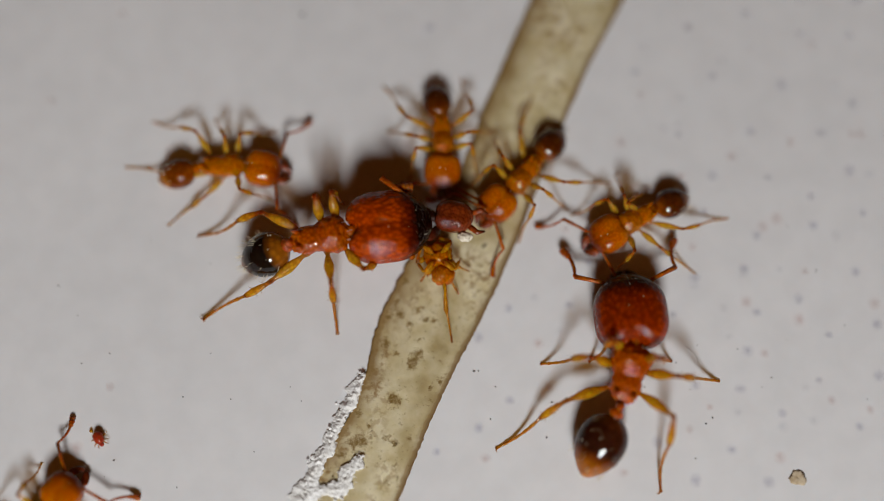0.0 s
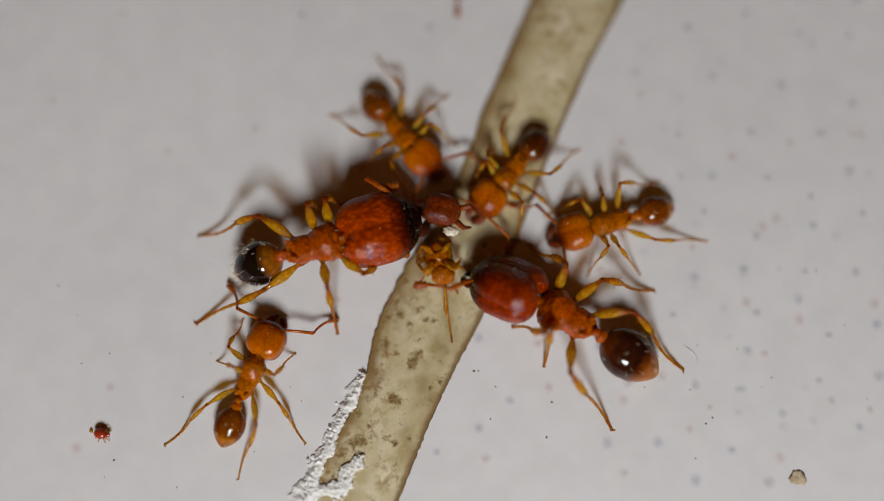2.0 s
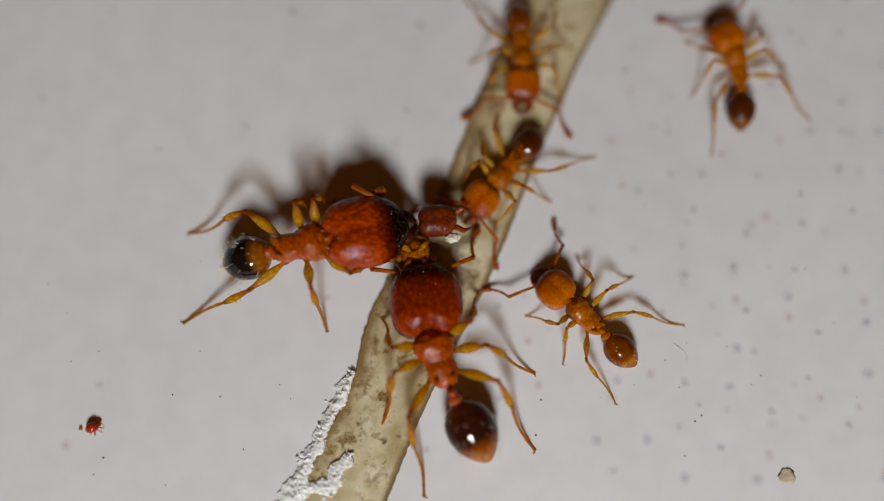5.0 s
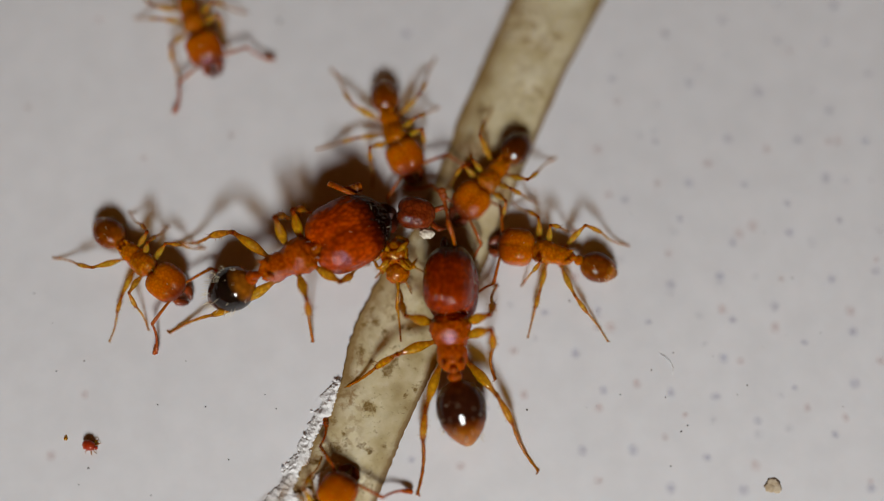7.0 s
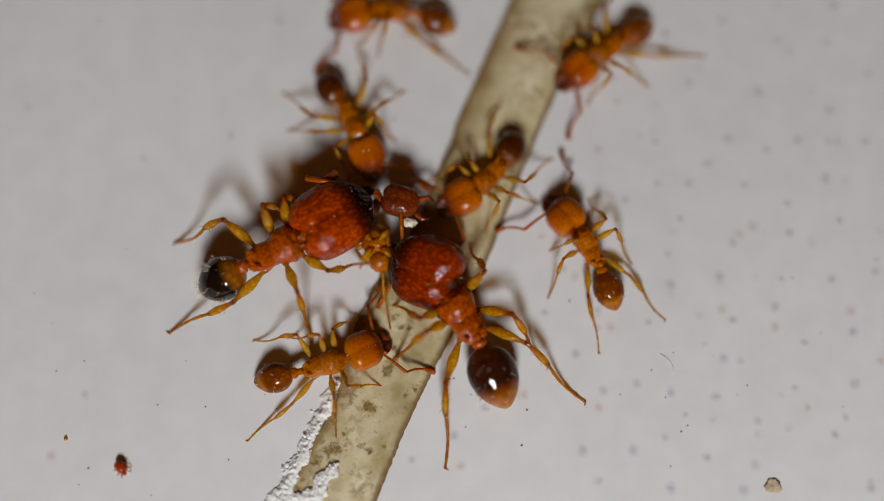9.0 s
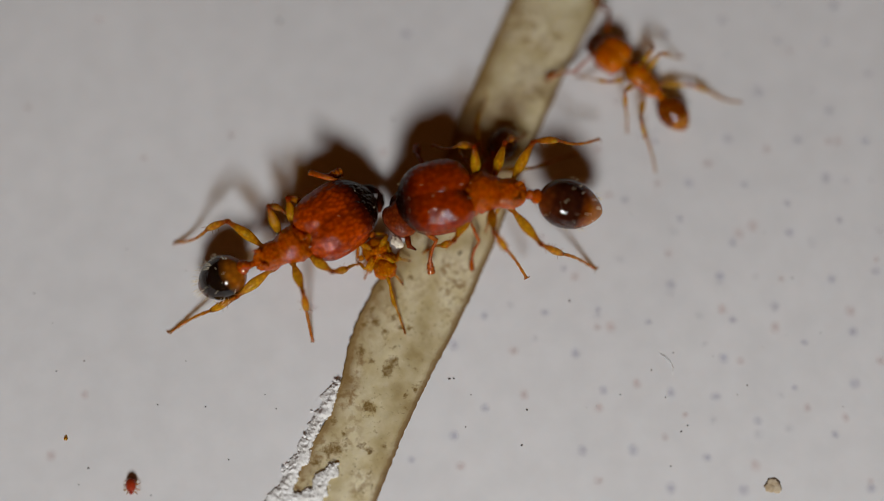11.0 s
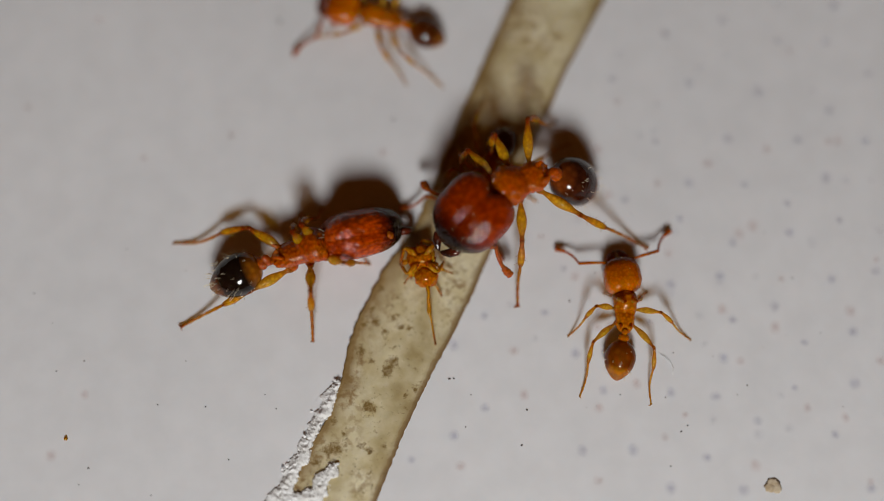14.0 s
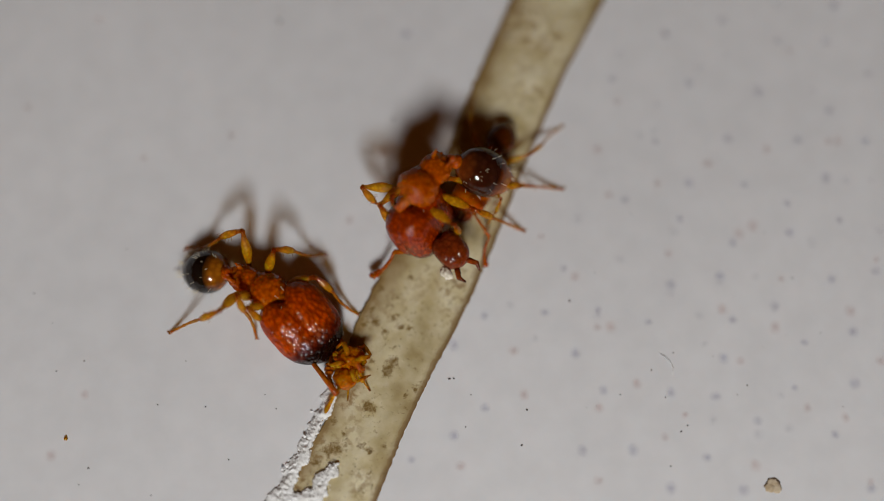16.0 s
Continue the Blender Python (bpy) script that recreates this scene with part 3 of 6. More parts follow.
# ---- ants ----
FIGHTER = dict(kind="fighter", dip=9, head=(1.96, 1.48, 1.02), th=1.0, neck=0.60, joint=0.60, gaster=(1.24, 0.99, 0.92), gc=0.86, z=1.0,
               femur=1.0, shin=1.60, thick=1.0, width=0.41, hips=((0.42, 0.22), (0.08, 0.24), (-0.30, 0.20)),
               feet=((1.15, 1.15), (-0.15, 1.75), (-1.75, 1.45)), reach=0.9,
               lift=((0.0, 0.0), (13.5, 0.0), (14.2, -0.34), (15.4, -0.36), (16.0, -0.38)))
SOLDIER = dict(kind="soldier", tip=-15, dip=12, head=(1.78, 1.52, 1.08), th=1.0, neck=0.62, joint=0.62, gaster=(1.46, 1.10, 1.0), gc=1.08, z=0.72,
               femur=1.06, shin=1.66, thick=1.0, width=0.45, hips=((0.42, 0.22), (0.08, 0.24), (-0.30, 0.20)),
               feet=((1.45, 1.15), (-0.70, 1.80), (-2.40, 1.35)), reach=0.75,
               lift=((0.0, 0.0), (9.2, 0.0), (11.2, 0.70), (16.0, 0.70)))
MINOR = dict(kind="minor", dip=8, head=(0.87, 0.79, 0.62), th=0.76, neck=0.43, joint=0.47, gaster=(0.88, 0.69, 0.62), gc=0.73, z=0.36,
             femur=0.78, shin=1.12, thick=0.62, width=0.265, hips=((0.30, 0.13), (0.06, 0.15), (-0.22, 0.13)),
             feet=((1.10, 0.85), (-0.25, 1.22), (-1.75, 1.20)), reach=0.65)


def head_shape(big, ridges=0.0):
    def f(p):
        x, y, z = p
        back, front = max(0.0, -x), max(0.0, x)
        xx = math.copysign(abs(x) ** (0.60 if big else 0.55), x)
        w = 1.0 - (0.36 if big else 0.22) * front ** 1.5 + (0.07 if big else 0.0) * back
        rho = math.hypot(y, z) + 1e-6
        box = 1.0 + 0.16 * (abs(y * z) / (rho * rho)) * 2
        lobes = (0.25 if big else 0.10) * math.exp(-(y / 0.22) ** 2) * back ** 1.6
        groove = (0.012 if big else 0.01) * math.exp(-(y / 0.12) ** 2) * max(0, z) * (1 if x < 0.1 else max(0, 1 - (x - 0.1) * 2.5))
        r = 1.0
        if ridges:
            r += ridges * (noise.noise((xx * 4.0, y * 19, z * 19)) + 0.8 * noise.noise((xx * 14, y * 30, z * 30)))
        return Vector((xx + lobes, y * w * box * r, (z * (1 - 0.22 * front) * box - groove) * r))
    return f


def build_ant(spec, label, category="ant", gaster_mat=None, seed=1):
    """an ant that stands at its base, facing x; parts are hinged where the real joints are"""
    rnd = random.Random(seed)
    k = spec["kind"]
    big = k != "minor"
    s = spec["th"]
    ant = tagged(new("ant"), label, category, group="fighting ants")
    ant.empty_display_size = 0.5 * MM
    z = spec["z"]
    hl, hw, ht = spec["head"]
    thorax_mat = M["minor_thorax"] if k == "minor" else M["fighter_thorax"]

    # thorax with shoulder dome, constriction and small spines
    bm = bmesh.new()
    w = spec["width"]
    mid = (0.82, 0.72, 0.74, 0.66) if big else (0.92, 0.84, 0.80, 0.72)
    loft(bm, smooth_rows([(0.66 * s, 0.08 * s, 0.08 * s, -0.10 * s), (0.58 * s, w * 0.62, 0.18 * s, -0.20 * s), (0.40 * s, w * 1.0, 0.33 * s, -0.26 * s),
                          (0.20 * s, w * 0.98, 0.34 * s, -0.27 * s), (0.02 * s, w * mid[0], 0.27 * s, -0.27 * s), (-0.10 * s, w * mid[1], 0.20 * s, -0.27 * s),
                          (-0.28 * s, w * mid[2], 0.21 * s, -0.26 * s), (-0.46 * s, w * mid[3], 0.18 * s, -0.24 * s), (-0.62 * s, w * 0.46, 0.08 * s, -0.19 * s),
                          (-0.69 * s, 0.06 * s, 0.0, -0.08 * s)], 9), 56)
    rough = 1.0 if big else 0.55
    for v in bm.verts:
        q = v.co * (9 / s)
        v.co += v.co * rough * (0.08 * noise.noise(q) + 0.05 * noise.noise(q * 2.3) + 0.03 * noise.noise(q * 5))
    for side in (1, -1):
        tube(bm, [(-0.44 * s, side * w * 0.38, 0.12 * s), (-0.53 * s, side * w * 0.44, 0.24 * s), (-0.60 * s, side * w * 0.46, 0.31 * s)], [0.07 * s, 0.04 * s, 0.006 * s], 6)
        blob(bm, (0.34 * s, side * w * 0.62, 0.10 * s), (0.34 * s, 0.24 * s, 0.30 * s), 12, 8)
        for hx, hy in spec["hips"]:
            blob(bm, (hx, side * hy * 0.85, -0.20 * s), (0.24 * s, 0.26 * s, 0.30 * s), 10, 7)
    tube(bm, [(0.40 * s, 0, 0), (spec["neck"], 0, 0.02), (spec["neck"] + 0.34 * s, 0, 0.03)], [0.16 * s, 0.13 * s, 0.10 * s], 12)
    thorax = part("thorax", bm, thorax_mat, ant, at=at_mm(0, 0, z))

    # waist of two knots, carried by the abdomen's hinge
    gl, gw, gt = spec["gaster"]
    gc = spec["gc"]
    g0 = gc - gl / 2
    bm = bmesh.new()
    blob(bm, (-(g0) * 0.30, 0, 0.08 * s), (0.20 * s, 0.22 * s, 0.34 * s), 12, 8)
    blob(bm, (-(g0) * 0.80, 0, 0.05 * s), (0.26 * s, 0.34 * s, 0.30 * s), 12, 8)
    tube(bm, [(0.10 * s, 0, -0.05 * s), (-g0 * 0.3, 0, -0.02 * s), (-g0 * 0.8, 0, 0.0), (-g0 - 0.12 * s, 0, 0)], [0.07 * s, 0.08 * s, 0.09 * s, 0.10 * s], 10)
    bm2 = bmesh.new()

    def egg(p):
        x = p.x
        taper = 1 + 0.10 * x - 0.20 * max(0.0, -x) ** 3
        return Vector((x * (1 + 0.06 * max(0.0, -x) ** 4), p.y * taper, p.z * taper + 0.05 * x))
    blob(bm2, (-gc, 0, 0), (gl, gw, gt), 36, 26, egg)
    # overlapping plates: fine steps round the body
    for v in bm2.verts:
        u = (-v.co.x - g0) / gl
        for cut in (0.56, 0.72, 0.85):
            d = (u - cut) / 0.05
            if 0 < d < 1:
                v.co.y *= 1 - 0.022 * (1 - d)
                v.co.z *= 1 - 0.022 * (1 - d)
    gaster = part("abdomen", bm2, gaster_mat or M[k + "_gaster"], ant, at=at_mm(-spec["joint"], 0, z))
    waist = part("waist", bm, thorax_mat, gaster)
    part("bristles", bristles(on_blob((-gc, 0, 0), (gl, gw, gt), rnd, 64 if k == "fighter" else 40 if big else 16),
                              0.13 if k == "fighter" else 0.10 if big else 0.06, rnd, 1.1), M["seta"], gaster, "fine pale bristles")

    # head
    bm = bmesh.new()
    blob(bm, (hl / 2 - 0.02, 0, 0), (hl, hw, ht), 220 if big else 64, 120 if big else 44, head_shape(big, 0.015 if k == "fighter" else 0.008 if big else 0.006))
    head = part("head", bm, M[k + "_head"], ant, at=at_mm(spec["neck"], 0, z + 0.04))
    for side in (1, -1):
        # toothed jaw
        jl = (0.44 if k == "fighter" else 0.38) if big else 0.30
        bm = bmesh.new()
        bow = (0.08, -0.10, -0.40, -0.60) if big else (0.04, -0.14, -0.36, -0.52)
        tube(bm, [(0, 0, 0), (jl * 0.35, side * bow[0] * jl, 0), (jl * 0.68, side * bow[1] * jl, -0.02), (jl * 0.92, side * bow[2] * jl, -0.03), (jl * 0.98, side * bow[3] * jl, -0.03)],
             [0.28 * jl, 0.32 * jl, 0.27 * jl, 0.16 * jl, 0.02 * jl], 14, flat=0.7)
        for q in (0.62, 0.76):
            tube(bm, [(jl * q, side * -0.05 * jl, -0.02), (jl * (q + 0.04), side * -0.30 * jl, -0.03)], [0.07 * jl, 0.01 * jl], 6)
        part("jaw", bm, M["jaw"] if big else M["minor_jaw"], head, at=at_mm(hl * (0.88 if big else 0.88), side * hw * (0.15 if big else 0.20), -0.16 * ht))
        # eye
        bm = bmesh.new()
        e = 0.13 if big else 0.085
        blob(bm, (0, 0, 0), (e * 1.2, e * 0.7, e), 12, 8)
        part("eye", bm, M["eye"], head, at=at_mm(hl * (0.70 if big else 0.56), side * hw * (0.43 if big else 0.475), ht * 0.14))
    part("bristles", bristles([pn for pn in on_blob((hl / 2, 0, 0), (hl, hw, ht), rnd, 40 if big else 16, 0.05)], 0.10 if big else 0.06, rnd), M["seta"], head, "fine pale bristles")
    feelers = []
    for side in (1, -1):
        bm = bmesh.new()
        a = 1.02 if k == "fighter" else 0.78 if big else 0.70
        b = 0.78 if big else 0.66
        th = 0.062 if k == "fighter" else 0.052 if big else 0.036
        tube(bm, [(0, 0, 0), (0.08 * a, 0, 0.02), (a * 0.5, 0, 0.05), (a, 0, 0.04)], [th * 0.6, th * 0.8, th * 0.95, th * 1.15], 8)
        # beads and a three-jointed club
        pts, rad = [(a, 0, 0.04)], [th * 0.8]
        n = 9
        ang = radians((-184 if k == "fighter" else -82 if big else -66) * side)
        for i in range(1, n + 1):
            q = i / n
            for f, r in ((i - 0.62, 1.0), (i - 0.30, 1.08), (i - 0.04, 0.78)):
                d = b * f / n
                curve = ang + radians(26 * side) * (f / n)
                pts.append((a + d * math.cos(curve), d * math.sin(curve), 0.04 - 0.16 * (f / n)))
                rad.append(th * r * (0.72 + (1.05 if i >= n - 1 else 0.75 if i == n - 2 else 0.03 * i)))
        pts.append((pts[-1][0] + 0.03 * math.cos(ang), pts[-1][1] + 0.03 * math.sin(ang), pts[-1][2]))
        rad.append(th * 0.4)
        tube(bm, pts, rad, 8)
        f = part("feeler", bm, M["feeler"], head, at=at_mm(hl * 0.84, side * hw * 0.27, ht * 0.12, 0, 0, side * 62))
        feelers.append((f, side))

    # legs: thigh hinged at the thorax, shin with foot hinged at the knee
    legs = []
    fem, shin, tk = spec["femur"], spec["shin"], spec["thick"]
    for i, (hx, hy) in enumerate(spec["hips"]):
        for side in (1, -1):
            f = fem * (0.92, 0.95, 1.10)[i]
            sh = shin * (0.90, 0.95, 1.15)[i]
            bm = bmesh.new()
            run = smooth_rows([(0.0, 0.065, 0.0), (0.07, 0.088, 0.0), (0.14, 0.062, 0.0), (0.20, 0.050, 0.0), (0.34, 0.084, 0.010), (0.52, 0.118, 0.018), (0.68, 0.102, 0.014),
                               (0.84, 0.062, 0.006), (0.93, 0.050, 0.0), (0.98, 0.064, 0.0), (1.02, 0.040, 0.0)], 3)
            tube(bm, [(u * f, 0, h) for u, r, h in run], [r * tk for u, r, h in run], 12)
            leg = part("leg", bm, M["leg"] if big else M["minor_leg"], ant)
            bm = bmesh.new()
            run = smooth_rows([(-0.015, 0.030), (0.01, 0.056), (0.05, 0.048), (0.13, 0.066), (0.23, 0.086), (0.31, 0.074), (0.365, 0.056), (0.385, 0.030)], 3)
            tube(bm, [(u * sh, 0, 0.05 * max(0.0, u) * (0.385 - u) * 8 * tk) for u, r in run], [r * tk for u, r in run], 12)
            # foot of five joints, bowed, with a flared end and two claws
            pts, rad = [], []
            for q in range(21):
                u = 0.375 + 0.625 * q / 20
                pts.append((u * sh, 0, -0.055 * sh * math.sin(math.pi * (u - 0.375) / 0.625)))
                rad.append(tk * ((0.036 if q < 8 else 0.030) + (0.010 if q % 4 == 0 and q else -0.002 if q % 4 == 1 else 0.0)))
            rad[-1] = 0.044 * tk
            tube(bm, pts, rad, 8)
            for cl in (1, -1):
                tube(bm, [(sh, 0, 0), (sh * 1.015, cl * 0.05 * tk, -0.005), (sh * 1.02, cl * 0.085 * tk, -0.035)], [0.024 * tk, 0.016 * tk, 0.004 * tk], 5)
            for q in range(9):
                u, a = rnd.uniform(0.08, 0.37), rnd.uniform(0, 6.28)
                d = Vector((0.55, math.cos(a), math.sin(a)))
                c = Vector((u * sh, 0, 0)) + 0.06 * tk * Vector((0, d.y, d.z))
                tube(bm, [c, c + 0.09 * tk * d], [0.007 * tk, 0.002 * tk], 4)
            low = part("lower_leg", bm, M["shin"] if big else M["minor_shin"], leg)
            legs.append(dict(leg=leg, low=low, f=f, s=sh, hip=Vector((hx, side * hy, z - 0.24 * s)), side=side, pair=i,
                             rest=Vector((spec["feet"][i][0], side * spec["feet"][i][1], 0))))
    return dict(ob=ant, head=head, gaster=gaster, feelers=feelers, legs=legs, spec=spec, keys=[], seed=seed, feet=None, plants={})


ANTS = {}
ANTS["fighter_a"] = build_ant(FIGHTER, "large red ant with huge ridged head and black bristly abdomen", "soldier ant", seed=11)
ANTS["soldier_b"] = build_ant(SOLDIER, "large dark red ant with broad head and shiny brown abdomen", "soldier ant", seed=12)
for key, seed in (("m_one", 21), ("m_two", 22), ("m_three", 23), ("m_four", 24), ("m_five", 25), ("m_six", 26), ("m_seven", 27)):
    dark = key in ("m_two", "m_four", "m_five")
    ANTS[key] = build_ant(MINOR, "small amber worker ant with dark brown abdomen" if dark else "small amber worker ant with light brown shiny abdomen",
                          "worker ant", M["dark_minor_gaster"] if dark else None, seed=seed)


# ---- torn prey and mite ----
def build_prey_head():
    ob = tagged(new("dead_ant"), "torn dark brown ant piece gripped between biting jaws", "dead ant")
    bm = bmesh.new()
    blob(bm, (0, 0, 0), (0.88, 0.66, 0.56), 48, 36, head_shape(False, 0.012))
    part("head", bm, M["remains"], ob, at=at_mm(0, 0, 0))
    for side in (1, -1):
        bm = bmesh.new()
        tube(bm, [(0, 0, 0), (0.18, side * 0.10, 0.02), (0.34, side * 0.04, 0.0)], [0.07, 0.06, 0.02], 8)
        part("jaw", bm, M["minor_jaw"], ob, at=at_mm(0.40, side * 0.16, -0.05))
    bm = bmesh.new()
    blob(bm, (0, 0, 0), (0.32, 0.22, 0.18), 24, 18, lambda p: p * (1 + 0.35 * noise.noise(p * 2.1)))
    part("tissue", bm, M["tissue"], ob, "pale torn tissue", at=at_mm(0.32, -0.40, -0.05))
    return ob


def build_prey_body():
    rnd = random.Random(31)
    ob = tagged(new("dead_ant"), "crumpled amber remains of a torn worker ant with dangling legs", "dead ant")
    bm = bmesh.new()
    blob(bm, (0, 0.06, 0), (0.62, 0.52, 0.40), 48, 36, lambda p: p * (1 + 0.30 * noise.noise(p * 1.6) + 0.14 * noise.noise(p * 4)))
    part("thorax", bm, M["minor_thorax"], ob)
    bm = bmesh.new()
    blob(bm, (0.10, -0.38, -0.04), (0.50, 0.46, 0.34), 36, 26, lambda p: p * (1 + 0.22 * noise.noise(p * 1.8 + Vector((4, 0, 0)))))
    part("waist", bm, M["minor_thorax"], ob)
    for i in range(10):
        bm = bmesh.new()
        a = i * 2.4
        c = Vector((0.34 * math.cos(a), 0.28 * math.sin(a), 0.12 * math.sin(i * 1.7))) * rnd.uniform(0.7, 1.2)
        q = rnd.uniform(0, 9)
        blob(bm, c, (rnd.uniform(.12, .42), rnd.uniform(.08, .20), rnd.uniform(.05, .12)), 24, 18,
             lambda p: p * (1 + 0.5 * noise.noise(p * 2.4 + Vector((q, 0, 0)))), Euler((rnd.uniform(0, 6), rnd.uniform(-.5, .5), rnd.uniform(0, 6))).to_matrix())
        part("shred", bm, M["minor_thorax"] if i % 3 == 0 else M["leg"], ob)
    # torn limbs folded over the body
    for i in range(4):
        a = i * 1.5 - 2.2 + rnd.uniform(-.3, .3)
        d, up = Vector((math.cos(a), math.sin(a), 0)), Vector((0, 0, 0.14))
        n = Vector((-d.y, d.x, 0)) * rnd.choice((-1, 1))
        bm = bmesh.new()
        tube(bm, [d * 0.10 + up, d * 0.24 + up * 1.5, d * 0.42 + up * 1.2, d * 0.46 + n * 0.04 + up * 0.8, d * 0.40 + n * 0.22, d * 0.36 + n * 0.36 - up],
             [0.040, 0.070, 0.045, 0.036, 0.040, 0.014], 8)
        part("limb", bm, M["leg"], ob)
    for i, (ang, ln, drop) in enumerate(((-80, 1.75, 0.36), (-58, 0.75, 0.3), (-18, 0.62, 0.25), (-128, 0.5, 0.25))):
        a = radians(ang)
        d = Vector((math.cos(a), math.sin(a), 0))
        n = Vector((-d.y, d.x, 0))
        bm = bmesh.new()
        p = d * 0.12
        tube(bm, [p, p + d * ln * 0.18 + n * 0.03, p + d * ln * 0.38 + n * 0.02 + Vector((0, 0, 0.05)), p + d * ln * 0.42, p + d * ln * 0.58 - n * 0.03 - Vector((0, 0, drop * .4)),
                  p + d * ln * 0.66 - n * 0.02 - Vector((0, 0, drop * .6)), p + d * ln - n * 0.02 - Vector((0, 0, drop))],
             [0.030, 0.066, 0.032, 0.034, 0.058, 0.020, 0.022], 8)
        part("leg", bm, M["leg"], ob)
    return ob


def build_mite():
    ob = tagged(new("mite"), "tiny glossy red-brown mite walking on the white sheet", "mite")
    bm = bmesh.new()
    blob(bm, (0, 0, 0.12), (0.30, 0.23, 0.18), 20, 14)
    part("body", bm, M["mite"], ob)
    bm = bmesh.new()
    blob(bm, (0.16, 0, 0.10), (0.10, 0.10, 0.08), 10, 8)
    part("mouth", bm, M["mite"], ob)
    for side in (1, -1):
        for i, a in enumerate((35, 65, 110, 140)):
            d = Vector((math.cos(radians(a)), side * math.sin(radians(a)), 0))
            bm = bmesh.new()
            tube(bm, [d * 0.08 + Vector((0.04, 0, 0.08)), d * 0.17 + Vector((0.04, 0, 0.09)), d * 0.20 + Vector((0.04, 0, 0.008))], [0.014, 0.010, 0.005], 6)
            part("leg", bm, M["leg"], ob)
    return ob


PREY_HEAD, PREY_BODY, MITE = build_prey_head(), build_prey_body(), build_mite()


# ---- movement ----
def go(key, t, hx, hy, tx, ty, gx, gy, nod=0.0, lean=0.0):
    """where head, thorax and abdomen of an ant are at t seconds, in mm on the plan"""
    ANTS[key]["keys"].append((t, hx, hy, tx, ty, gx, gy, nod, lean))


def plant(key, t, **feet):
    """where single feet stand at t seconds (FL: front left and so on)"""
    for name, place in feet.items():
        ANTS[key]["plants"].setdefault(("FL", "FR", "ML", "MR", "HL", "HR").index(name), []).append((t, place))


def stand(A, i, t):
    """the known place of a foot near t, gliding over from one to the next in a quick step"""
    known = A["plants"].get(i)
    if not known:
        return None
    before = max((k for k in known if k[0] <= t + 0.001), default=None)
    after = min((k for k in known if k[0] >= t - 0.001), default=None)
    if before and after and after[0] - before[0] <= 0.55:
        mid = (before[0] + after[0]) / 2
        u = min(max((t - mid) / 0.16 + 0.5, 0.0), 1.0)
        a, c = Vector((*before[1], 0)), Vector((*after[1], 0))
        return (a.lerp(c, u) + Vector((0, 0, 0.5 * min((c - a).length, 0.5) * math.sin(math.pi * u)))) * MM
    near = min((k for k in (before, after) if k), key=lambda k: abs(k[0] - t))
    return Vector((*near[1], 0)) * MM if abs(near[0] - t) < 0.16 else None


def at_time(keys, t):
    """smooth values between the keys (monotone cubic)"""
    if t <= keys[0][0]:
        return keys[0][1:]
    if t >= keys[-1][0]:
        return keys[-1][1:]
    i = max(j for j in range(len(keys)) if keys[j][0] <= t)
    if i == len(keys) - 1:
        return keys[-1][1:]
    a, b = keys[i], keys[i + 1]
    h = b[0] - a[0]
    u = (t - a[0]) / h
    out = []
    for c in range(1, len(a)):
        d = (b[c] - a[c]) / h
        dp = (a[c] - keys[i - 1][c]) / (a[0] - keys[i - 1][0]) if i else d
        dn = (keys[i + 2][c] - b[c]) / (keys[i + 2][0] - b[0]) if i + 2 < len(keys) else d
        m0 = 0 if dp * d <= 0 else 2 * dp * d / (dp + d)
        m1 = 0 if dn * d <= 0 else 2 * dn * d / (dn + d)
        out.append((1 + 2 * u) * (1 - u) ** 2 * a[c] + u * (1 - u) ** 2 * h * m0 + u * u * (3 - 2 * u) * b[c] + u * u * (u - 1) * h * m1)
    return tuple(out)


def swing(a, b):
    return (a - b + math.pi) % (2 * math.pi) - math.pi


def limb(L, foot):
    """poses of thigh and shin so that the foot stands on its place (ant space, mm)"""
    p0 = L["hip"]
    v = foot - p0
    d = v.length
    hi, lo = (L["f"] + L["s"]) * 0.985, abs(L["f"] - L["s"]) * 1.15 + 0.05
    if d > hi or d < lo:
        v = v * (min(max(d, lo), hi) / d)
        d = v.length
    n = v / d
    a = (L["f"] ** 2 - L["s"] ** 2 + d * d) / (2 * d)
    h = math.sqrt(max(L["f"] ** 2 - a * a, 0.0))
    out = Vector((0, L["side"], 0)) * 0.85 + Vector((0, 0, 1))
    up = (out - out.dot(n) * n).normalized()
    knee = p0 + n * a + up * h
    x = (knee - p0).normalized()
    y = up.cross(n).normalized()
    zz = x.cross(y)
    m = Matrix((x, y, zz)).transposed().to_4x4()
    leg = Matrix.Translation(p0 * MM) @ m
    w = m.to_3x3().transposed() @ (p0 + v - knee).normalized()
    low = Matrix((Vector((w.x, 0, w.z)).normalized(), Vector((0, 1, 0)), Vector((-w.z, 0, w.x)).normalized())).transposed().to_4x4()
    return leg, Matrix.Translation((L["f"] * MM, 0, 0)) @ low


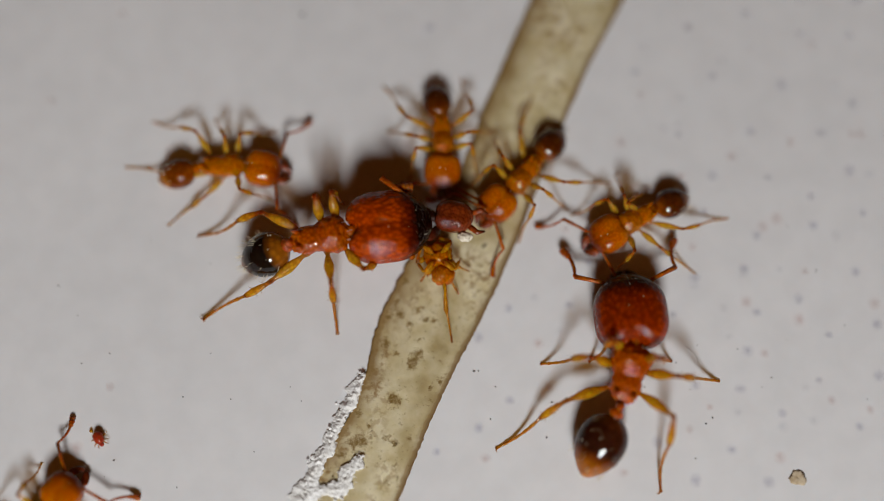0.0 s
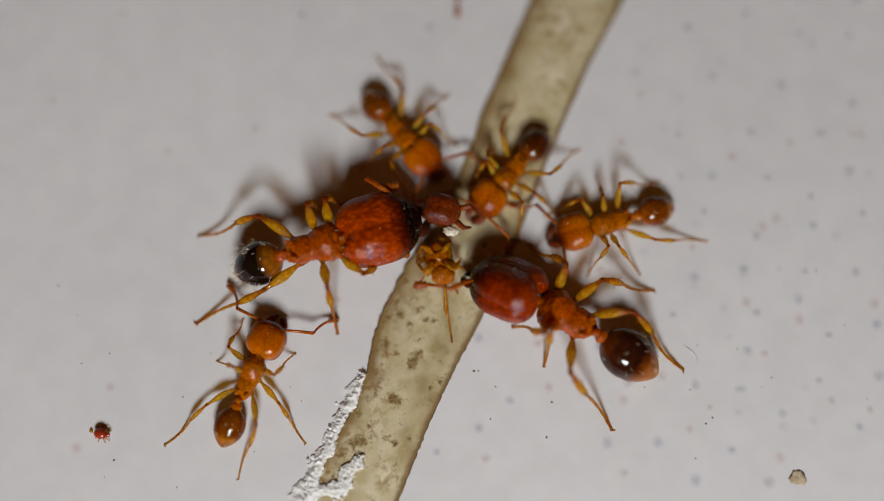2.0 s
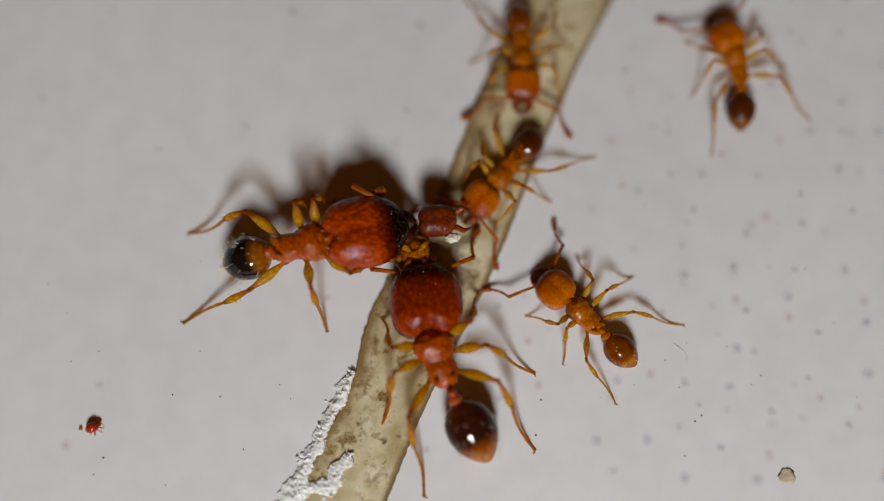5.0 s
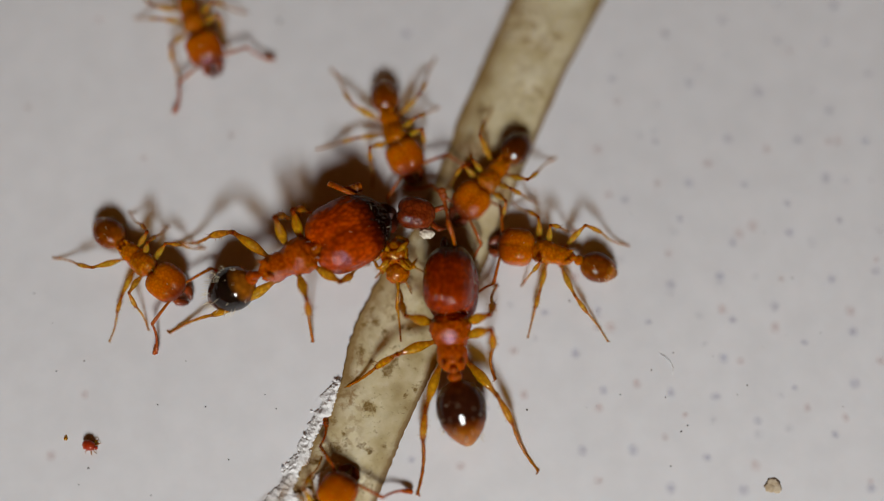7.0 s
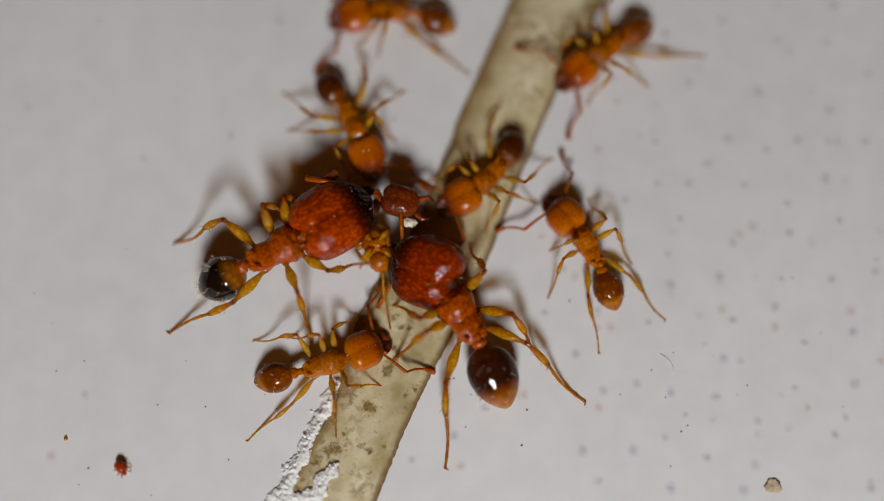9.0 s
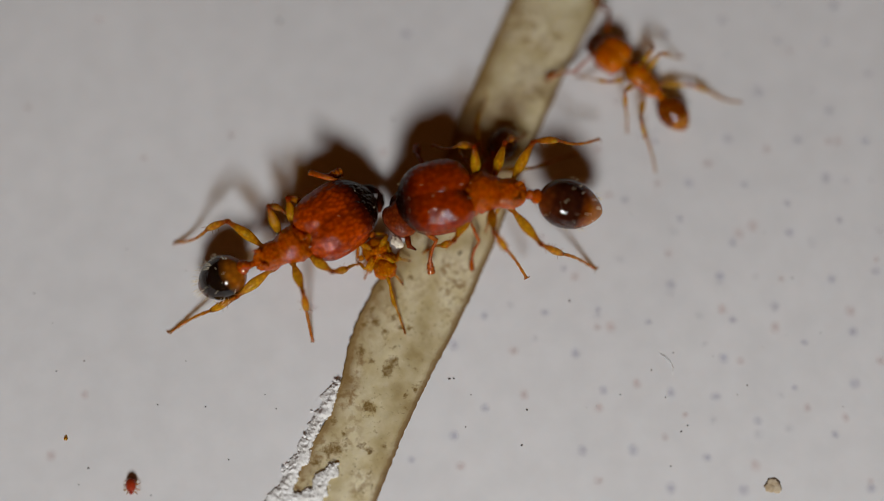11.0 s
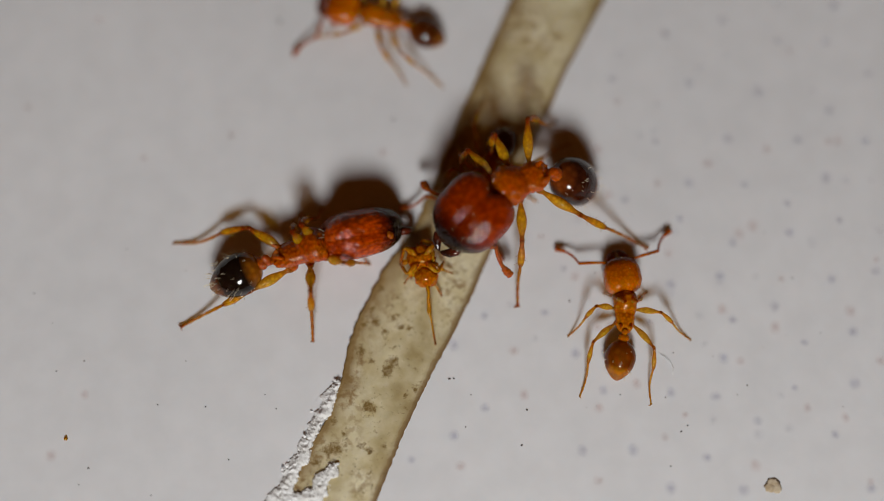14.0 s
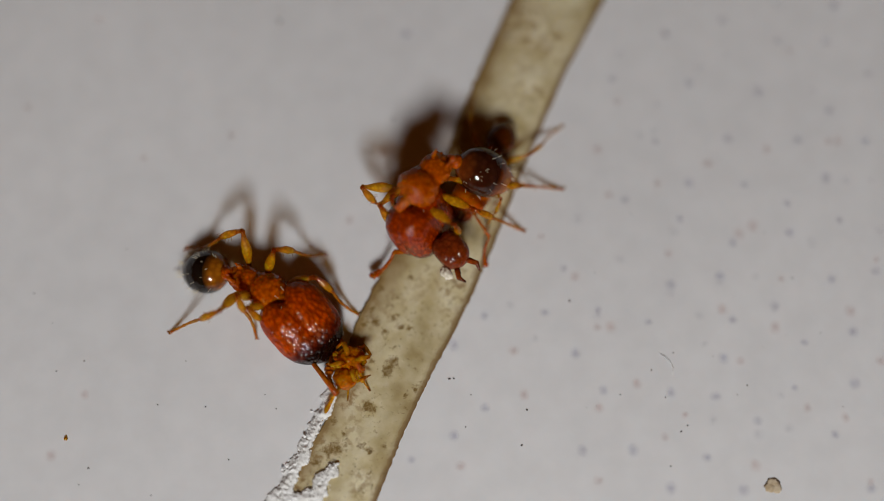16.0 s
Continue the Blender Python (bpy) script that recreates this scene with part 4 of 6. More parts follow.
def animate(A):
    spec, keys = A["spec"], sorted(A["keys"])
    times = {0.0, 16.0}
    for a, b in zip(keys, keys[1:]):
        still = max(abs(p - q) for p, q in zip(a[1:], b[1:])) < 0.02
        n = 1 if still else max(1, round((b[0] - a[0]) / 0.1))
        times |= {round(a[0] + (b[0] - a[0]) * i / n, 2) for i in range(n + 1)}
    times = sorted(times)
    body, heads, backs = [], [], []
    legs = [([], []) for _ in A["legs"]]
    feel = [[] for _ in A["feelers"]]
    rnd = random.Random(A["seed"])
    phase = rnd.uniform(0, 6)
    yaw = None
    planted = None
    last = None
    for step, t in enumerate(times):
        hx, hy, tx, ty, gx, gy, nod, lean = at_time(keys, t)
        H, T, G = Vector((hx, hy, 0)), Vector((tx, ty, 0)), Vector((gx, gy, 0))
        u = ((H - T).normalized() + (T - G).normalized())
        u = u.normalized() if u.length > 0.2 else (H - G).normalized()
        aim = math.atan2(u.y, u.x)
        yaw = aim if yaw is None else yaw + swing(aim, yaw)
        rise = at_time(spec["lift"], t)[0] if "lift" in spec else 0.0
        roll = at_time(A["roll"], t)[0] if "roll" in A else 0.0
        base = at_mm(tx, ty, rise + spec["z"], 0, 0, math.degrees(yaw)) @ at_mm(0, 0, 0, roll) @ at_mm(0, 0, -spec["z"])
        body.append((t, base))
        neck = T + u * spec["neck"]
        hd = H - neck
        hyaw = max(-1.5, min(1.5, swing(math.atan2(hd.y, hd.x), yaw)))
        stretch = max(-0.20, min(0.12, hd.length - spec["head"][0] / 2)) * (0.8 if abs(nod) < 20 else 0)
        turn = at_time(A["turn"], t)[0] if "turn" in A else 0.0
        half = spec["head"][0] / 2
        heads.append((t, at_mm(spec["neck"] + stretch * math.cos(hyaw), stretch * math.sin(hyaw), spec["z"] + 0.04) @ pose(0, 0, 0, 0, 0, math.degrees(hyaw)) @ at_mm(half, 0, 0, 0, 0, turn) @ at_mm(-half, 0, 0) @ pose(0, 0, 0, 0, nod + spec["dip"], 0) @ pose(0, 0, 0, lean - roll, 0, 0)))
        joint = T - u * spec["joint"]
        gd = joint - G
        gyaw = max(-1.5, min(1.5, swing(math.atan2(gd.y, gd.x), yaw)))
        short = max(-0.40, min(0.22, gd.length - spec["gc"])) * 0.85
        hang = spec["tip"] if "tip" in spec else -30 * max(0.2, 1 + roll / 40) if spec["kind"] == "fighter" else -11
        if spec["kind"] == "soldier" and rise > 0.3:
            hang, short = min(hang, -math.degrees(math.acos(max(0.62, min(1.0, gd.length / spec["gc"]))))), 0.0
        backs.append((t, at_mm(-spec["joint"] - short * math.cos(gyaw), -short * math.sin(gyaw), spec["z"]) @ pose(0, 0, 0, 0, 0, math.degrees(gyaw))
                      @ pose(0, 0, 0, 0, hang, 0)))
        # feet stay put until the body has walked on; two sets of three take turns
        inv = base.inverted()
        vel = Vector((0, 0, 0)) if last is None else (base.translation - last.translation) / MM
        last = base
        if planted is None:
            planted = []
            for i, L in enumerate(A["legs"]):
                r = rnd.uniform(-.12, .12)
                planted.append(base @ ((L["rest"] + Vector((r, r * 0.5, 0))) * MM))
        if A["feet"] and t >= A["from"]:
            planted = [Vector((*p, 0)) * MM for p in A["feet"]]
        for i, L in enumerate(A["legs"]):
            home = base @ ((L["rest"]) * MM)
            planted[i] = Vector((planted[i].x, planted[i].y, 0))
            far = (planted[i] - home).length / MM
            group = (L["pair"] + (L["side"] > 0)) % 2
            limit = 9.0 if A["feet"] and t >= A["from"] else spec["reach"]
            if far > limit * (0.55 if step % 2 == group else 1.15):
                lead = vel * 0.9
                if lead.length > 0.7 * limit:
                    lead = lead.normalized() * 0.7 * limit
                planted[i] = home + lead * MM + Vector((rnd.uniform(-.08, .08), rnd.uniform(-.08, .08), 0)) * MM
            known = stand(A, i, t)
            if known is not None and (inv @ known / MM - L["hip"]).length < 1.12 * (L["f"] + L["s"]):
                planted[i] = known
            a, b = limb(L, (inv @ planted[i]) / MM)
            legs[i][0].append((t, a))
            legs[i][1].append((t, b))
        for i, (f, side) in enumerate(A["feelers"]):
            hl, hw, ht = spec["head"]
            ang = (74 if spec["kind"] == "minor" else 138 if spec["kind"] == "fighter" else 70) + (14 if spec["kind"] == "minor" else 6) * math.sin(t * 4.7 + phase + i * 2.1)
            if spec["kind"] == "soldier":
                ang += at_time(((0.0, 0.0), (9.2, 0.0), (11.2, 72.0), (16.0, 72.0)), t)[0]
            tuck = at_time(((0.0, 0.0), (9.2, 0.0), (11.2, 36.0), (16.0, 36.0)), t)[0] if spec["kind"] == "soldier" else 0.0
            pitch = 4 + tuck
            if spec["kind"] == "fighter":
                # folded back along the head, swung forward at the end
                fold = at_time(((0.0, 1.0), (15.2, 1.0), (15.8, 0.0), (16.0, 0.0)), t)[0]
                ang = (180 if side < 0 else ang) * fold + (4 if side < 0 else -8) * (1 - fold)
                pitch = (30 if side < 0 else -13) * fold - 30 * (1 - fold)
            feel[i].append((t, at_mm(hl * 0.84, side * hw * 0.27, ht * 0.12, 0, 0, side * ang) @ pose(0, 0, 0, 0, pitch, 0)))
    walk(A["ob"], body)
    walk(A["head"], heads)
    walk(A["gaster"], backs)
    for L, (a, b) in zip(A["legs"], legs):
        walk(L["leg"], a)
        walk(L["low"], b)
    for (f, side), rows in zip(A["feelers"], feel):
        walk(f, rows)


def motions():
    go("fighter_a", 0, -1.71, 0.18, -3.22, -0.08, -4.59, -0.43)
    go("fighter_a", 0.5, -1.81, 0.03, -3.17, -0.09, -4.61, -0.40)
    go("fighter_a", 1, -1.77, -0.10, -3.12, -0.13, -4.63, -0.43)
    go("fighter_a", 1.5, -1.93, -0.16, -3.24, -0.26, -4.75, -0.45)
    go("fighter_a", 2, -1.93, 0.13, -3.34, -0.28, -4.75, -0.62)
    go("fighter_a", 2.5, -1.99, 0.46, -3.37, -0.14, -4.57, -0.53)
    go("fighter_a", 3, -1.90, 0.12, -3.42, -0.16, -4.67, -0.43)
    go("fighter_a", 3.2, -1.93, 0.03, -3.42, -0.18, -4.69, -0.45)
    go("fighter_a", 4.4, -1.96, 0.05, -3.38, -0.25, -4.69, -0.53)
    go("fighter_a", 5.5, -2.01, -0.02, -3.47, -0.35, -4.81, -0.54)
    go("fighter_a", 6, -2.00, -0.00, -3.46, -0.36, -4.82, -0.58)
    go("fighter_a", 6.5, -1.98, -0.24, -3.30, -0.73, -4.80, -0.82)
    go("fighter_a", 7, -2.02, 0.22, -3.35, -0.45, -4.79, -1.06)
    go("fighter_a", 7.5, -2.15, 0.30, -3.48, -0.38, -4.74, -0.89)
    go("fighter_a", 8, -2.12, 0.10, -3.52, -0.44, -4.90, -0.61)
    go("fighter_a", 8.5, -2.27, 0.26, -3.60, -0.38, -4.99, -0.76)
    go("fighter_a", 9, -2.40, 0.55, -3.65, -0.21, -4.99, -0.82)
    go("fighter_a", 9.2, -2.22, 0.30, -3.60, -0.35, -5.07, -0.66)
    go("fighter_a", 10.3, -2.30, 0.43, -3.53, -0.29, -5.04, -0.74)
    go("fighter_a", 11.5, -2.43, 0.52, -3.47, -0.16, -5.01, -0.82)
    go("fighter_a", 12, -2.50, 0.48, -3.53, -0.16, -5.01, -0.79)
    go("fighter_a", 12.5, -2.25, 0.39, -3.46, -0.14, -4.93, -0.61)
    go("fighter_a", 13, -2.17, 0.22, -3.47, -0.19, -4.91, -0.67)
    go("fighter_a", 13.5, -2.21, 0.36, -3.47, -0.12, -4.77, -0.61)
    go("fighter_a", 13.8, -2.03, 0.35, -3.26, -0.14, -4.70, -0.64, 5, -35)
    go("fighter_a", 14, -1.88, 0.35, -3.10, -0.14, -4.62, -0.64, 5, -72)
    go("fighter_a", 14.2, -1.63, 0.06, -2.94, 0.12, -4.61, -0.36, 10, -65)
    go("fighter_a", 14.5, -1.59, -0.04, -2.87, 0.24, -4.60, -0.19, 10, -80)
    go("fighter_a", 15, -2.12, -0.20, -3.37, 0.22, -4.95, -0.13, 5, -75)
    go("fighter_a", 15.5, -2.35, -0.71, -3.66, 0.04, -5.18, -0.13, 5, -15)
    go("fighter_a", 16, -3.09, -1.73, -4.10, -0.92, -5.43, -0.51, 10, 0)
    go("soldier_b", 0, 3.59, -1.67, 3.49, -3.02, 2.84, -4.61)
    go("soldier_b", 0.5, 3.42, -1.14, 3.59, -2.55, 3.58, -4.19)
    go("soldier_b", 0.7, 2.50, -1.30, 3.33, -2.41, 3.84, -3.75)
    go("soldier_b", 1, 1.81, -0.94, 2.85, -1.93, 3.83, -3.16)
    go("soldier_b", 1.5, 2.02, -1.04, 2.91, -1.91, 4.01, -3.16)
    go("soldier_b", 2, 0.88, -1.11, 2.17, -1.79, 3.60, -2.65, 0, 45)
    go("soldier_b", 2.5, 1.06, -1.79, 2.03, -2.77, 3.48, -3.57, 0, 15)
    go("soldier_b", 3, 1.88, -2.29, 2.11, -3.57, 3.01, -5.06)
    go("soldier_b", 3.2, 1.95, -2.31, 2.05, -3.57, 2.65, -5.06)
    go("soldier_b", 4.2, 0.24, -1.83, 0.48, -3.18, 0.95, -4.74)
    go("soldier_b", 5.3, -0.77, -1.45, -0.52, -2.69, 0.31, -4.31)
    go("soldier_b", 5.5, -0.34, -1.35, -0.07, -2.70, 0.39, -4.34)
    go("soldier_b", 6, -0.25, -1.11, -0.27, -2.37, 0.12, -3.90, 0, 76)
    go("soldier_b", 6.5, 0.04, -1.12, -0.08, -2.41, 0.17, -4.10, 0, 76)
    go("soldier_b", 7, 0.20, -0.97, 0.20, -2.17, 0.44, -3.70, 0, 75)
    go("soldier_b", 7.5, 0.20, -0.81, 0.63, -1.99, 0.90, -3.55, 0, 40)
    go("soldier_b", 8, 0.60, -0.62, 0.75, -1.99, 0.92, -3.52, 0, 70)
    go("soldier_b", 8.5, 0.63, -0.43, 0.69, -1.68, 1.05, -3.21, 0, 75)
    go("soldier_b", 9, -0.36, -0.60, 0.44, -1.62, 1.14, -2.91, 0, -25)
    go("soldier_b", 9.2, 0.38, -0.75, 1.18, -1.80, 2.25, -2.97)
    go("soldier_b", 10.2, 0.20, 0.08, 1.17, -0.59, 2.48, -1.42)
    go("soldier_b", 11.1, 0.05, 0.97, 1.16, 1.04, 3.01, 0.83)
    go("soldier_b", 11.5, 0.01, 1.01, 1.12, 1.08, 2.97, 0.86)
    go("soldier_b", 12, 0.20, 1.06, 1.31, 1.20, 2.98, 1.18)
    go("soldier_b", 12.5, 0.44, 0.72, 1.53, 1.13, 3.27, 1.21)
    go("soldier_b", 13, 0.30, 0.75, 1.37, 1.20, 2.74, 1.46)
    go("soldier_b", 13.5, 0.42, 0.72, 1.43, 1.17, 2.80, 1.31)
    go("soldier_b", 14, 0.75, 0.63, 1.71, 1.24, 2.99, 1.44)
    go("soldier_b", 14.5, 0.75, 0.53, 1.76, 1.24, 3.03, 1.59)
    go("soldier_b", 15, 0.75, 0.55, 1.87, 1.17, 3.05, 1.46)
    go("soldier_b", 15.5, 0.35, 0.05, 1.12, 0.52, 2.62, 0.98, 40, -10)
    go("soldier_b", 15.8, 0.02, 0.30, 0.50, 0.85, 1.90, 1.20, 48, -20)
    go("soldier_b", 16, -0.40, 0.55, -0.35, 1.30, 0.96, 1.58, 50, -20)
    go("m_one", 0, -4.58, 1.66, -5.52, 1.73, -6.60, 1.56)
    go("m_one", 0.5, -3.65, 1.14, -4.55, 1.50, -5.52, 1.73)
    go("m_one", 1, -4.61, 1.40, -5.70, 1.36, -6.68, 1.40)
    go("m_one", 1.1, -3.99, 2.10, -4.66, 1.93, -5.58, 1.60)
    go("m_one", 1.5, -2.20, 1.93, -3.10, 2.29, -4.26, 2.27)
    go("m_one", 2, -0.99, 1.93, -1.48, 2.47, -2.07, 3.21)
    go("m_one", 2.5, 0.23, 2.60, 0.11, 3.32, -0.21, 4.19)
    go("m_one", 3, 0.49, 2.46, 0.37, 3.24, 0.11, 3.92)
    go("m_one", 3.2, 0.56, 2.77, 0.54, 3.48, -0.02, 4.26)
    go("m_one", 4.2, 1.57, 3.44, 1.58, 4.27, 1.46, 5.10)
    go("m_one", 5.5, 1.53, 3.63, 1.48, 4.46, 1.49, 5.29)
    go("m_one", 6, 0.30, 3.03, 0.36, 3.92, 0.63, 4.89)
    go("m_one", 6.5, -1.15, 2.15, -1.12, 2.99, -1.06, 3.74)
    go("m_one", 7, -0.84, 2.10, -1.14, 2.81, -1.31, 3.49)
    go("m_one", 7.5, 0.40, 2.77, -0.05, 3.27, -0.77, 3.99)
    go("m_one", 8, 1.89, 4.05, 1.58, 4.58, 1.06, 5.28)
    go("m_one", 8.2, 5.04, 3.30, 4.81, 3.92, 4.25, 4.75)
    go("m_one", 8.5, 4.40, 3.48, 4.56, 4.17, 4.85, 5.03)
    go("m_one", 9, 3.17, 4.22, 3.79, 4.68, 4.57, 5.23)
    go("m_one", 9.2, 3.50, 3.37, 3.82, 4.13, 4.19, 4.82)
    go("m_one", 9.6, 4.24, 4.46, 4.40, 5.23, 4.56, 6.15)
    go("m_one", 10.1, 4.49, 8.14, 4.60, 7.43, 4.70, 6.43)
    go("m_one", 10.6, 2.83, 5.30, 3.60, 4.61, 4.35, 3.79)
    go("m_one", 11.3, 4.49, 4.67, 5.32, 3.79, 6.00, 3.01)
    go("m_one", 11.5, 4.75, 4.88, 5.27, 4.06, 5.72, 3.00)
    go("m_one", 11.6, 4.52, 5.02, 5.01, 4.20, 5.56, 3.14)
    go("m_one", 11.8, 2.33, 6.70, 2.65, 6.00, 2.97, 5.03)
    go("m_one", 12.1, 1.57, 9.61, 1.96, 8.74, 2.21, 7.72)
    go("m_one", 14, -1.13, 9.61, -0.19, 9.47, 0.89, 9.32)
    go("m_one", 14.7, -6.44, 7.56, -5.52, 7.86, -4.46, 8.01)
    go("m_one", 15, -10.26, 6.21, -9.36, 6.43, -8.39, 6.64)
    go("m_one", 15.3, -14.33, 6.70, -13.43, 6.86, -12.39, 7.00)
    go("m_one", 16, -14.33, 6.70, -13.43, 6.86, -12.39, 7.00)
    go("m_two", 0, -0.54, 1.57, -0.54, 2.43, -0.67, 3.28)
    go("m_two", 0.5, -1.17, 1.36, -1.24, 2.16, -1.40, 3.07)
    go("m_two", 0.7, -2.14, 1.99, -2.59, 2.53, -3.25, 3.14)
    go("m_two", 1, -2.27, 2.26, -3.05, 2.76, -3.96, 3.30)
    go("m_two", 1.1, -1.38, 3.11, -2.35, 3.64, -3.57, 4.37)
    go("m_two", 1.3, -0.29, 3.66, -1.19, 4.00, -2.41, 4.47)
    go("m_two", 1.5, 0.69, 3.27, -0.02, 3.78, -0.97, 4.23)
    go("m_two", 1.7, -0.47, 3.34, -0.86, 4.10, -1.65, 4.90)
    go("m_two", 1.9, -0.34, 5.97, -0.67, 6.97, -1.14, 7.98)
    go("m_two", 2.2, 1.01, 8.55, 0.20, 8.27, -0.74, 8.13)
    go("m_two", 4.5, 6.07, 4.81, 6.25, 5.79, 6.44, 6.93)
    go("m_two", 5, 6.29, 4.80, 6.52, 4.12, 6.59, 3.03)
    go("m_two", 5.3, 6.11, 4.11, 6.46, 3.23, 6.98, 2.02)
    go("m_two", 5.5, 6.82, 6.20, 6.87, 5.29, 6.87, 4.53)
    go("m_two", 5.7, 6.72, 7.95, 6.94, 6.95, 7.02, 5.96)
    go("m_two", 6, 2.80, 8.59, 3.87, 8.45, 4.94, 8.31)
    go("m_two", 6.5, -4.60, 7.50, -4.60, 8.50, -4.50, 9.50)
    go("m_two", 6.8, -6.02, 5.54, -6.20, 6.53, -6.38, 7.53)
    go("m_two", 7, -5.50, 4.67, -5.87, 5.56, -6.13, 6.50)
    go("m_two", 7.2, -4.47, 1.96, -4.86, 2.91, -5.48, 3.79)
    go("m_two", 7.5, -2.36, 2.56, -3.20, 2.93, -4.16, 3.30)
    go("m_two", 8, -3.50, 2.14, -3.97, 2.68, -4.53, 3.20)
    go("m_two", 8.5, -2.35, 2.14, -3.01, 2.68, -3.73, 3.27)
    go("m_two", 9, -1.71, 2.16, -2.05, 2.93, -2.60, 3.81)
    go("m_two", 9.2, -0.97, 2.23, -1.49, 2.87, -2.21, 3.68)
    go("m_two", 9.7, -2.40, 4.74, -2.68, 5.58, -2.96, 6.57)
    go("m_two", 10.1, -3.80, 8.43, -4.05, 7.57, -4.29, 6.71)
    go("m_two", 10.5, -10.59, 9.61, -9.52, 9.77, -8.43, 9.62)
    go("m_two", 11, -15.09, 1.77, -15.26, 3.11, -15.28, 4.47)
    go("m_two", 11.5, -14.00, -5.72, -14.11, -4.77, -14.10, -3.80)
    go("m_two", 11.9, -9.73, -8.03, -10.70, -7.80, -11.67, -7.57)
    go("m_two", 12.3, -5.71, -5.48, -6.42, -5.78, -7.23, -6.30)
    go("m_two", 12.5, -4.76, -5.24, -5.47, -5.58, -6.27, -6.01)
    go("m_two", 12.6, -3.88, -5.07, -4.63, -5.48, -5.45, -5.95)
    go("m_two", 12.8, -2.20, -6.42, -2.92, -6.59, -3.87, -6.77)
    go("m_two", 13.05, -1.35, -6.25, -1.95, -6.72, -2.66, -7.30)
    go("m_two", 13.2, 0.99, -4.18, 0.38, -4.77, -0.41, -5.48)
    go("m_two", 13.4, 3.91, -3.70, 3.16, -4.05, 2.16, -4.83)
    go("m_two", 13.5, 5.60, -1.92, 5.25, -2.68, 4.54, -3.66)
    go("m_two", 13.6, 5.74, 0.59, 5.70, -0.25, 5.56, -1.33)
    go("m_two", 13.7, 4.18, 3.39, 4.57, 2.70, 4.95, 1.71)
    go("m_two", 13.8, 2.16, 4.60, 2.87, 4.06, 3.67, 3.31)
    go("m_two", 14, -2.42, 5.78, -1.43, 5.51, -0.35, 5.14)
    go("m_two", 14.2, -7.47, 4.67, -6.44, 4.72, -5.15, 4.96)
    go("m_two", 14.5, -9.11, 4.35, -8.13, 4.58, -7.03, 4.82)
    go("m_two", 14.6, -9.81, 3.58, -8.96, 3.95, -7.74, 4.58)
    go("m_two", 14.8, -11.93, 3.51, -10.94, 3.92, -9.83, 4.33)
    go("m_two", 15.1, -13.99, 3.37, -12.98, 3.51, -11.83, 3.65)
    go("m_two", 16, -13.99, 3.37, -12.98, 3.51, -11.83, 3.65)
    go("m_three", 0, -0.18, 7.97, -0.13, 9.01, -0.09, 10.05)
    go("m_three", 0.3, -0.26, 5.97, -0.18, 6.97, -0.12, 7.98)
    go("m_three", 0.5, -0.41, 4.68, -0.38, 5.55, -0.34, 6.54)
    go("m_three", 0.7, -0.73, 3.61, -0.54, 4.44, -0.41, 5.41)
    go("m_three", 1, 0.49, 3.23, 0.40, 4.10, 0.08, 5.02)
    go("m_three", 1.3, 1.80, 3.27, 1.56, 4.16, 1.16, 5.13)
    go("m_three", 1.5, 3.59, 2.26, 3.57, 3.14, 3.46, 4.03)
    go("m_three", 1.7, 3.16, 1.16, 3.89, 1.73, 4.77, 2.63)
    go("m_three", 2, 2.40, 0.18, 3.25, 0.40, 4.31, 0.71)
    go("m_three", 2.5, 2.41, -0.58, 3.05, -0.22, 3.82, 0.23)
    go("m_three", 3, 2.90, -0.83, 3.36, -0.16, 4.06, 0.58)
    go("m_three", 3.2, 3.41, -0.55, 3.96, 0.01, 4.56, 0.79)
    go("m_three", 4.2, 2.76, -0.65, 3.38, -1.03, 4.23, -1.53)
    go("m_three", 5.3, 1.85, -1.24, 2.57, -1.90, 3.34, -2.67)
    go("m_three", 5.5, 1.28, -1.24, 2.08, -1.80, 2.97, -2.27)
    go("m_three", 6, 1.41, -0.58, 2.16, -0.96, 3.06, -1.53)
    go("m_three", 6.5, 1.48, -0.44, 2.20, -0.95, 3.17, -1.39)
    go("m_three", 7, 1.65, 0.01, 2.46, -0.14, 3.52, -0.44)
    go("m_three", 7.5, 1.38, 0.52, 2.29, 0.72, 3.35, 1.05)
    go("m_three", 8, 1.65, 0.39, 2.48, 0.88, 3.36, 1.40)
    go("m_three", 8.5, 2.03, 2.63, 2.70, 2.24, 3.71, 1.61)
    go("m_three", 8.6, 1.76, 3.78, 2.07, 2.91, 2.57, 1.90)
    go("m_three", 8.8, -0.31, 5.02, 0.60, 4.54, 1.77, 4.06)
    go("m_three", 9, -2.09, 5.57, -1.23, 5.65, -0.09, 5.44)
    go("m_three", 9.2, -3.20, 5.55, -2.22, 5.70, -1.17, 5.58)
    go("m_three", 9.5, -5.34, 6.70, -4.41, 6.29, -3.21, 5.86)
    go("m_three", 9.9, -9.24, 9.61, -8.51, 8.74, -7.66, 7.86)
    go("m_three", 10.4, -14.70, 10.21, -13.90, 10.22, -12.80, 10.07)
    go("m_three", 11, -15.40, 4.46, -15.54, 5.58, -15.67, 6.71)
    go("m_three", 14.1, -13.68, 0.46, -13.58, -0.57, -13.48, -1.58)
    go("m_three", 14.5, -11.52, -1.08, -11.44, -2.08, -11.23, -3.07)
    go("m_three", 14.8, -8.69, -3.26, -8.80, -4.17, -8.99, -5.24)
    go("m_three", 15, -12.43, -3.32, -11.53, -3.80, -10.51, -4.41)
    go("m_three", 15.3, -14.76, -3.32, -13.76, -3.56, -12.76, -3.80)
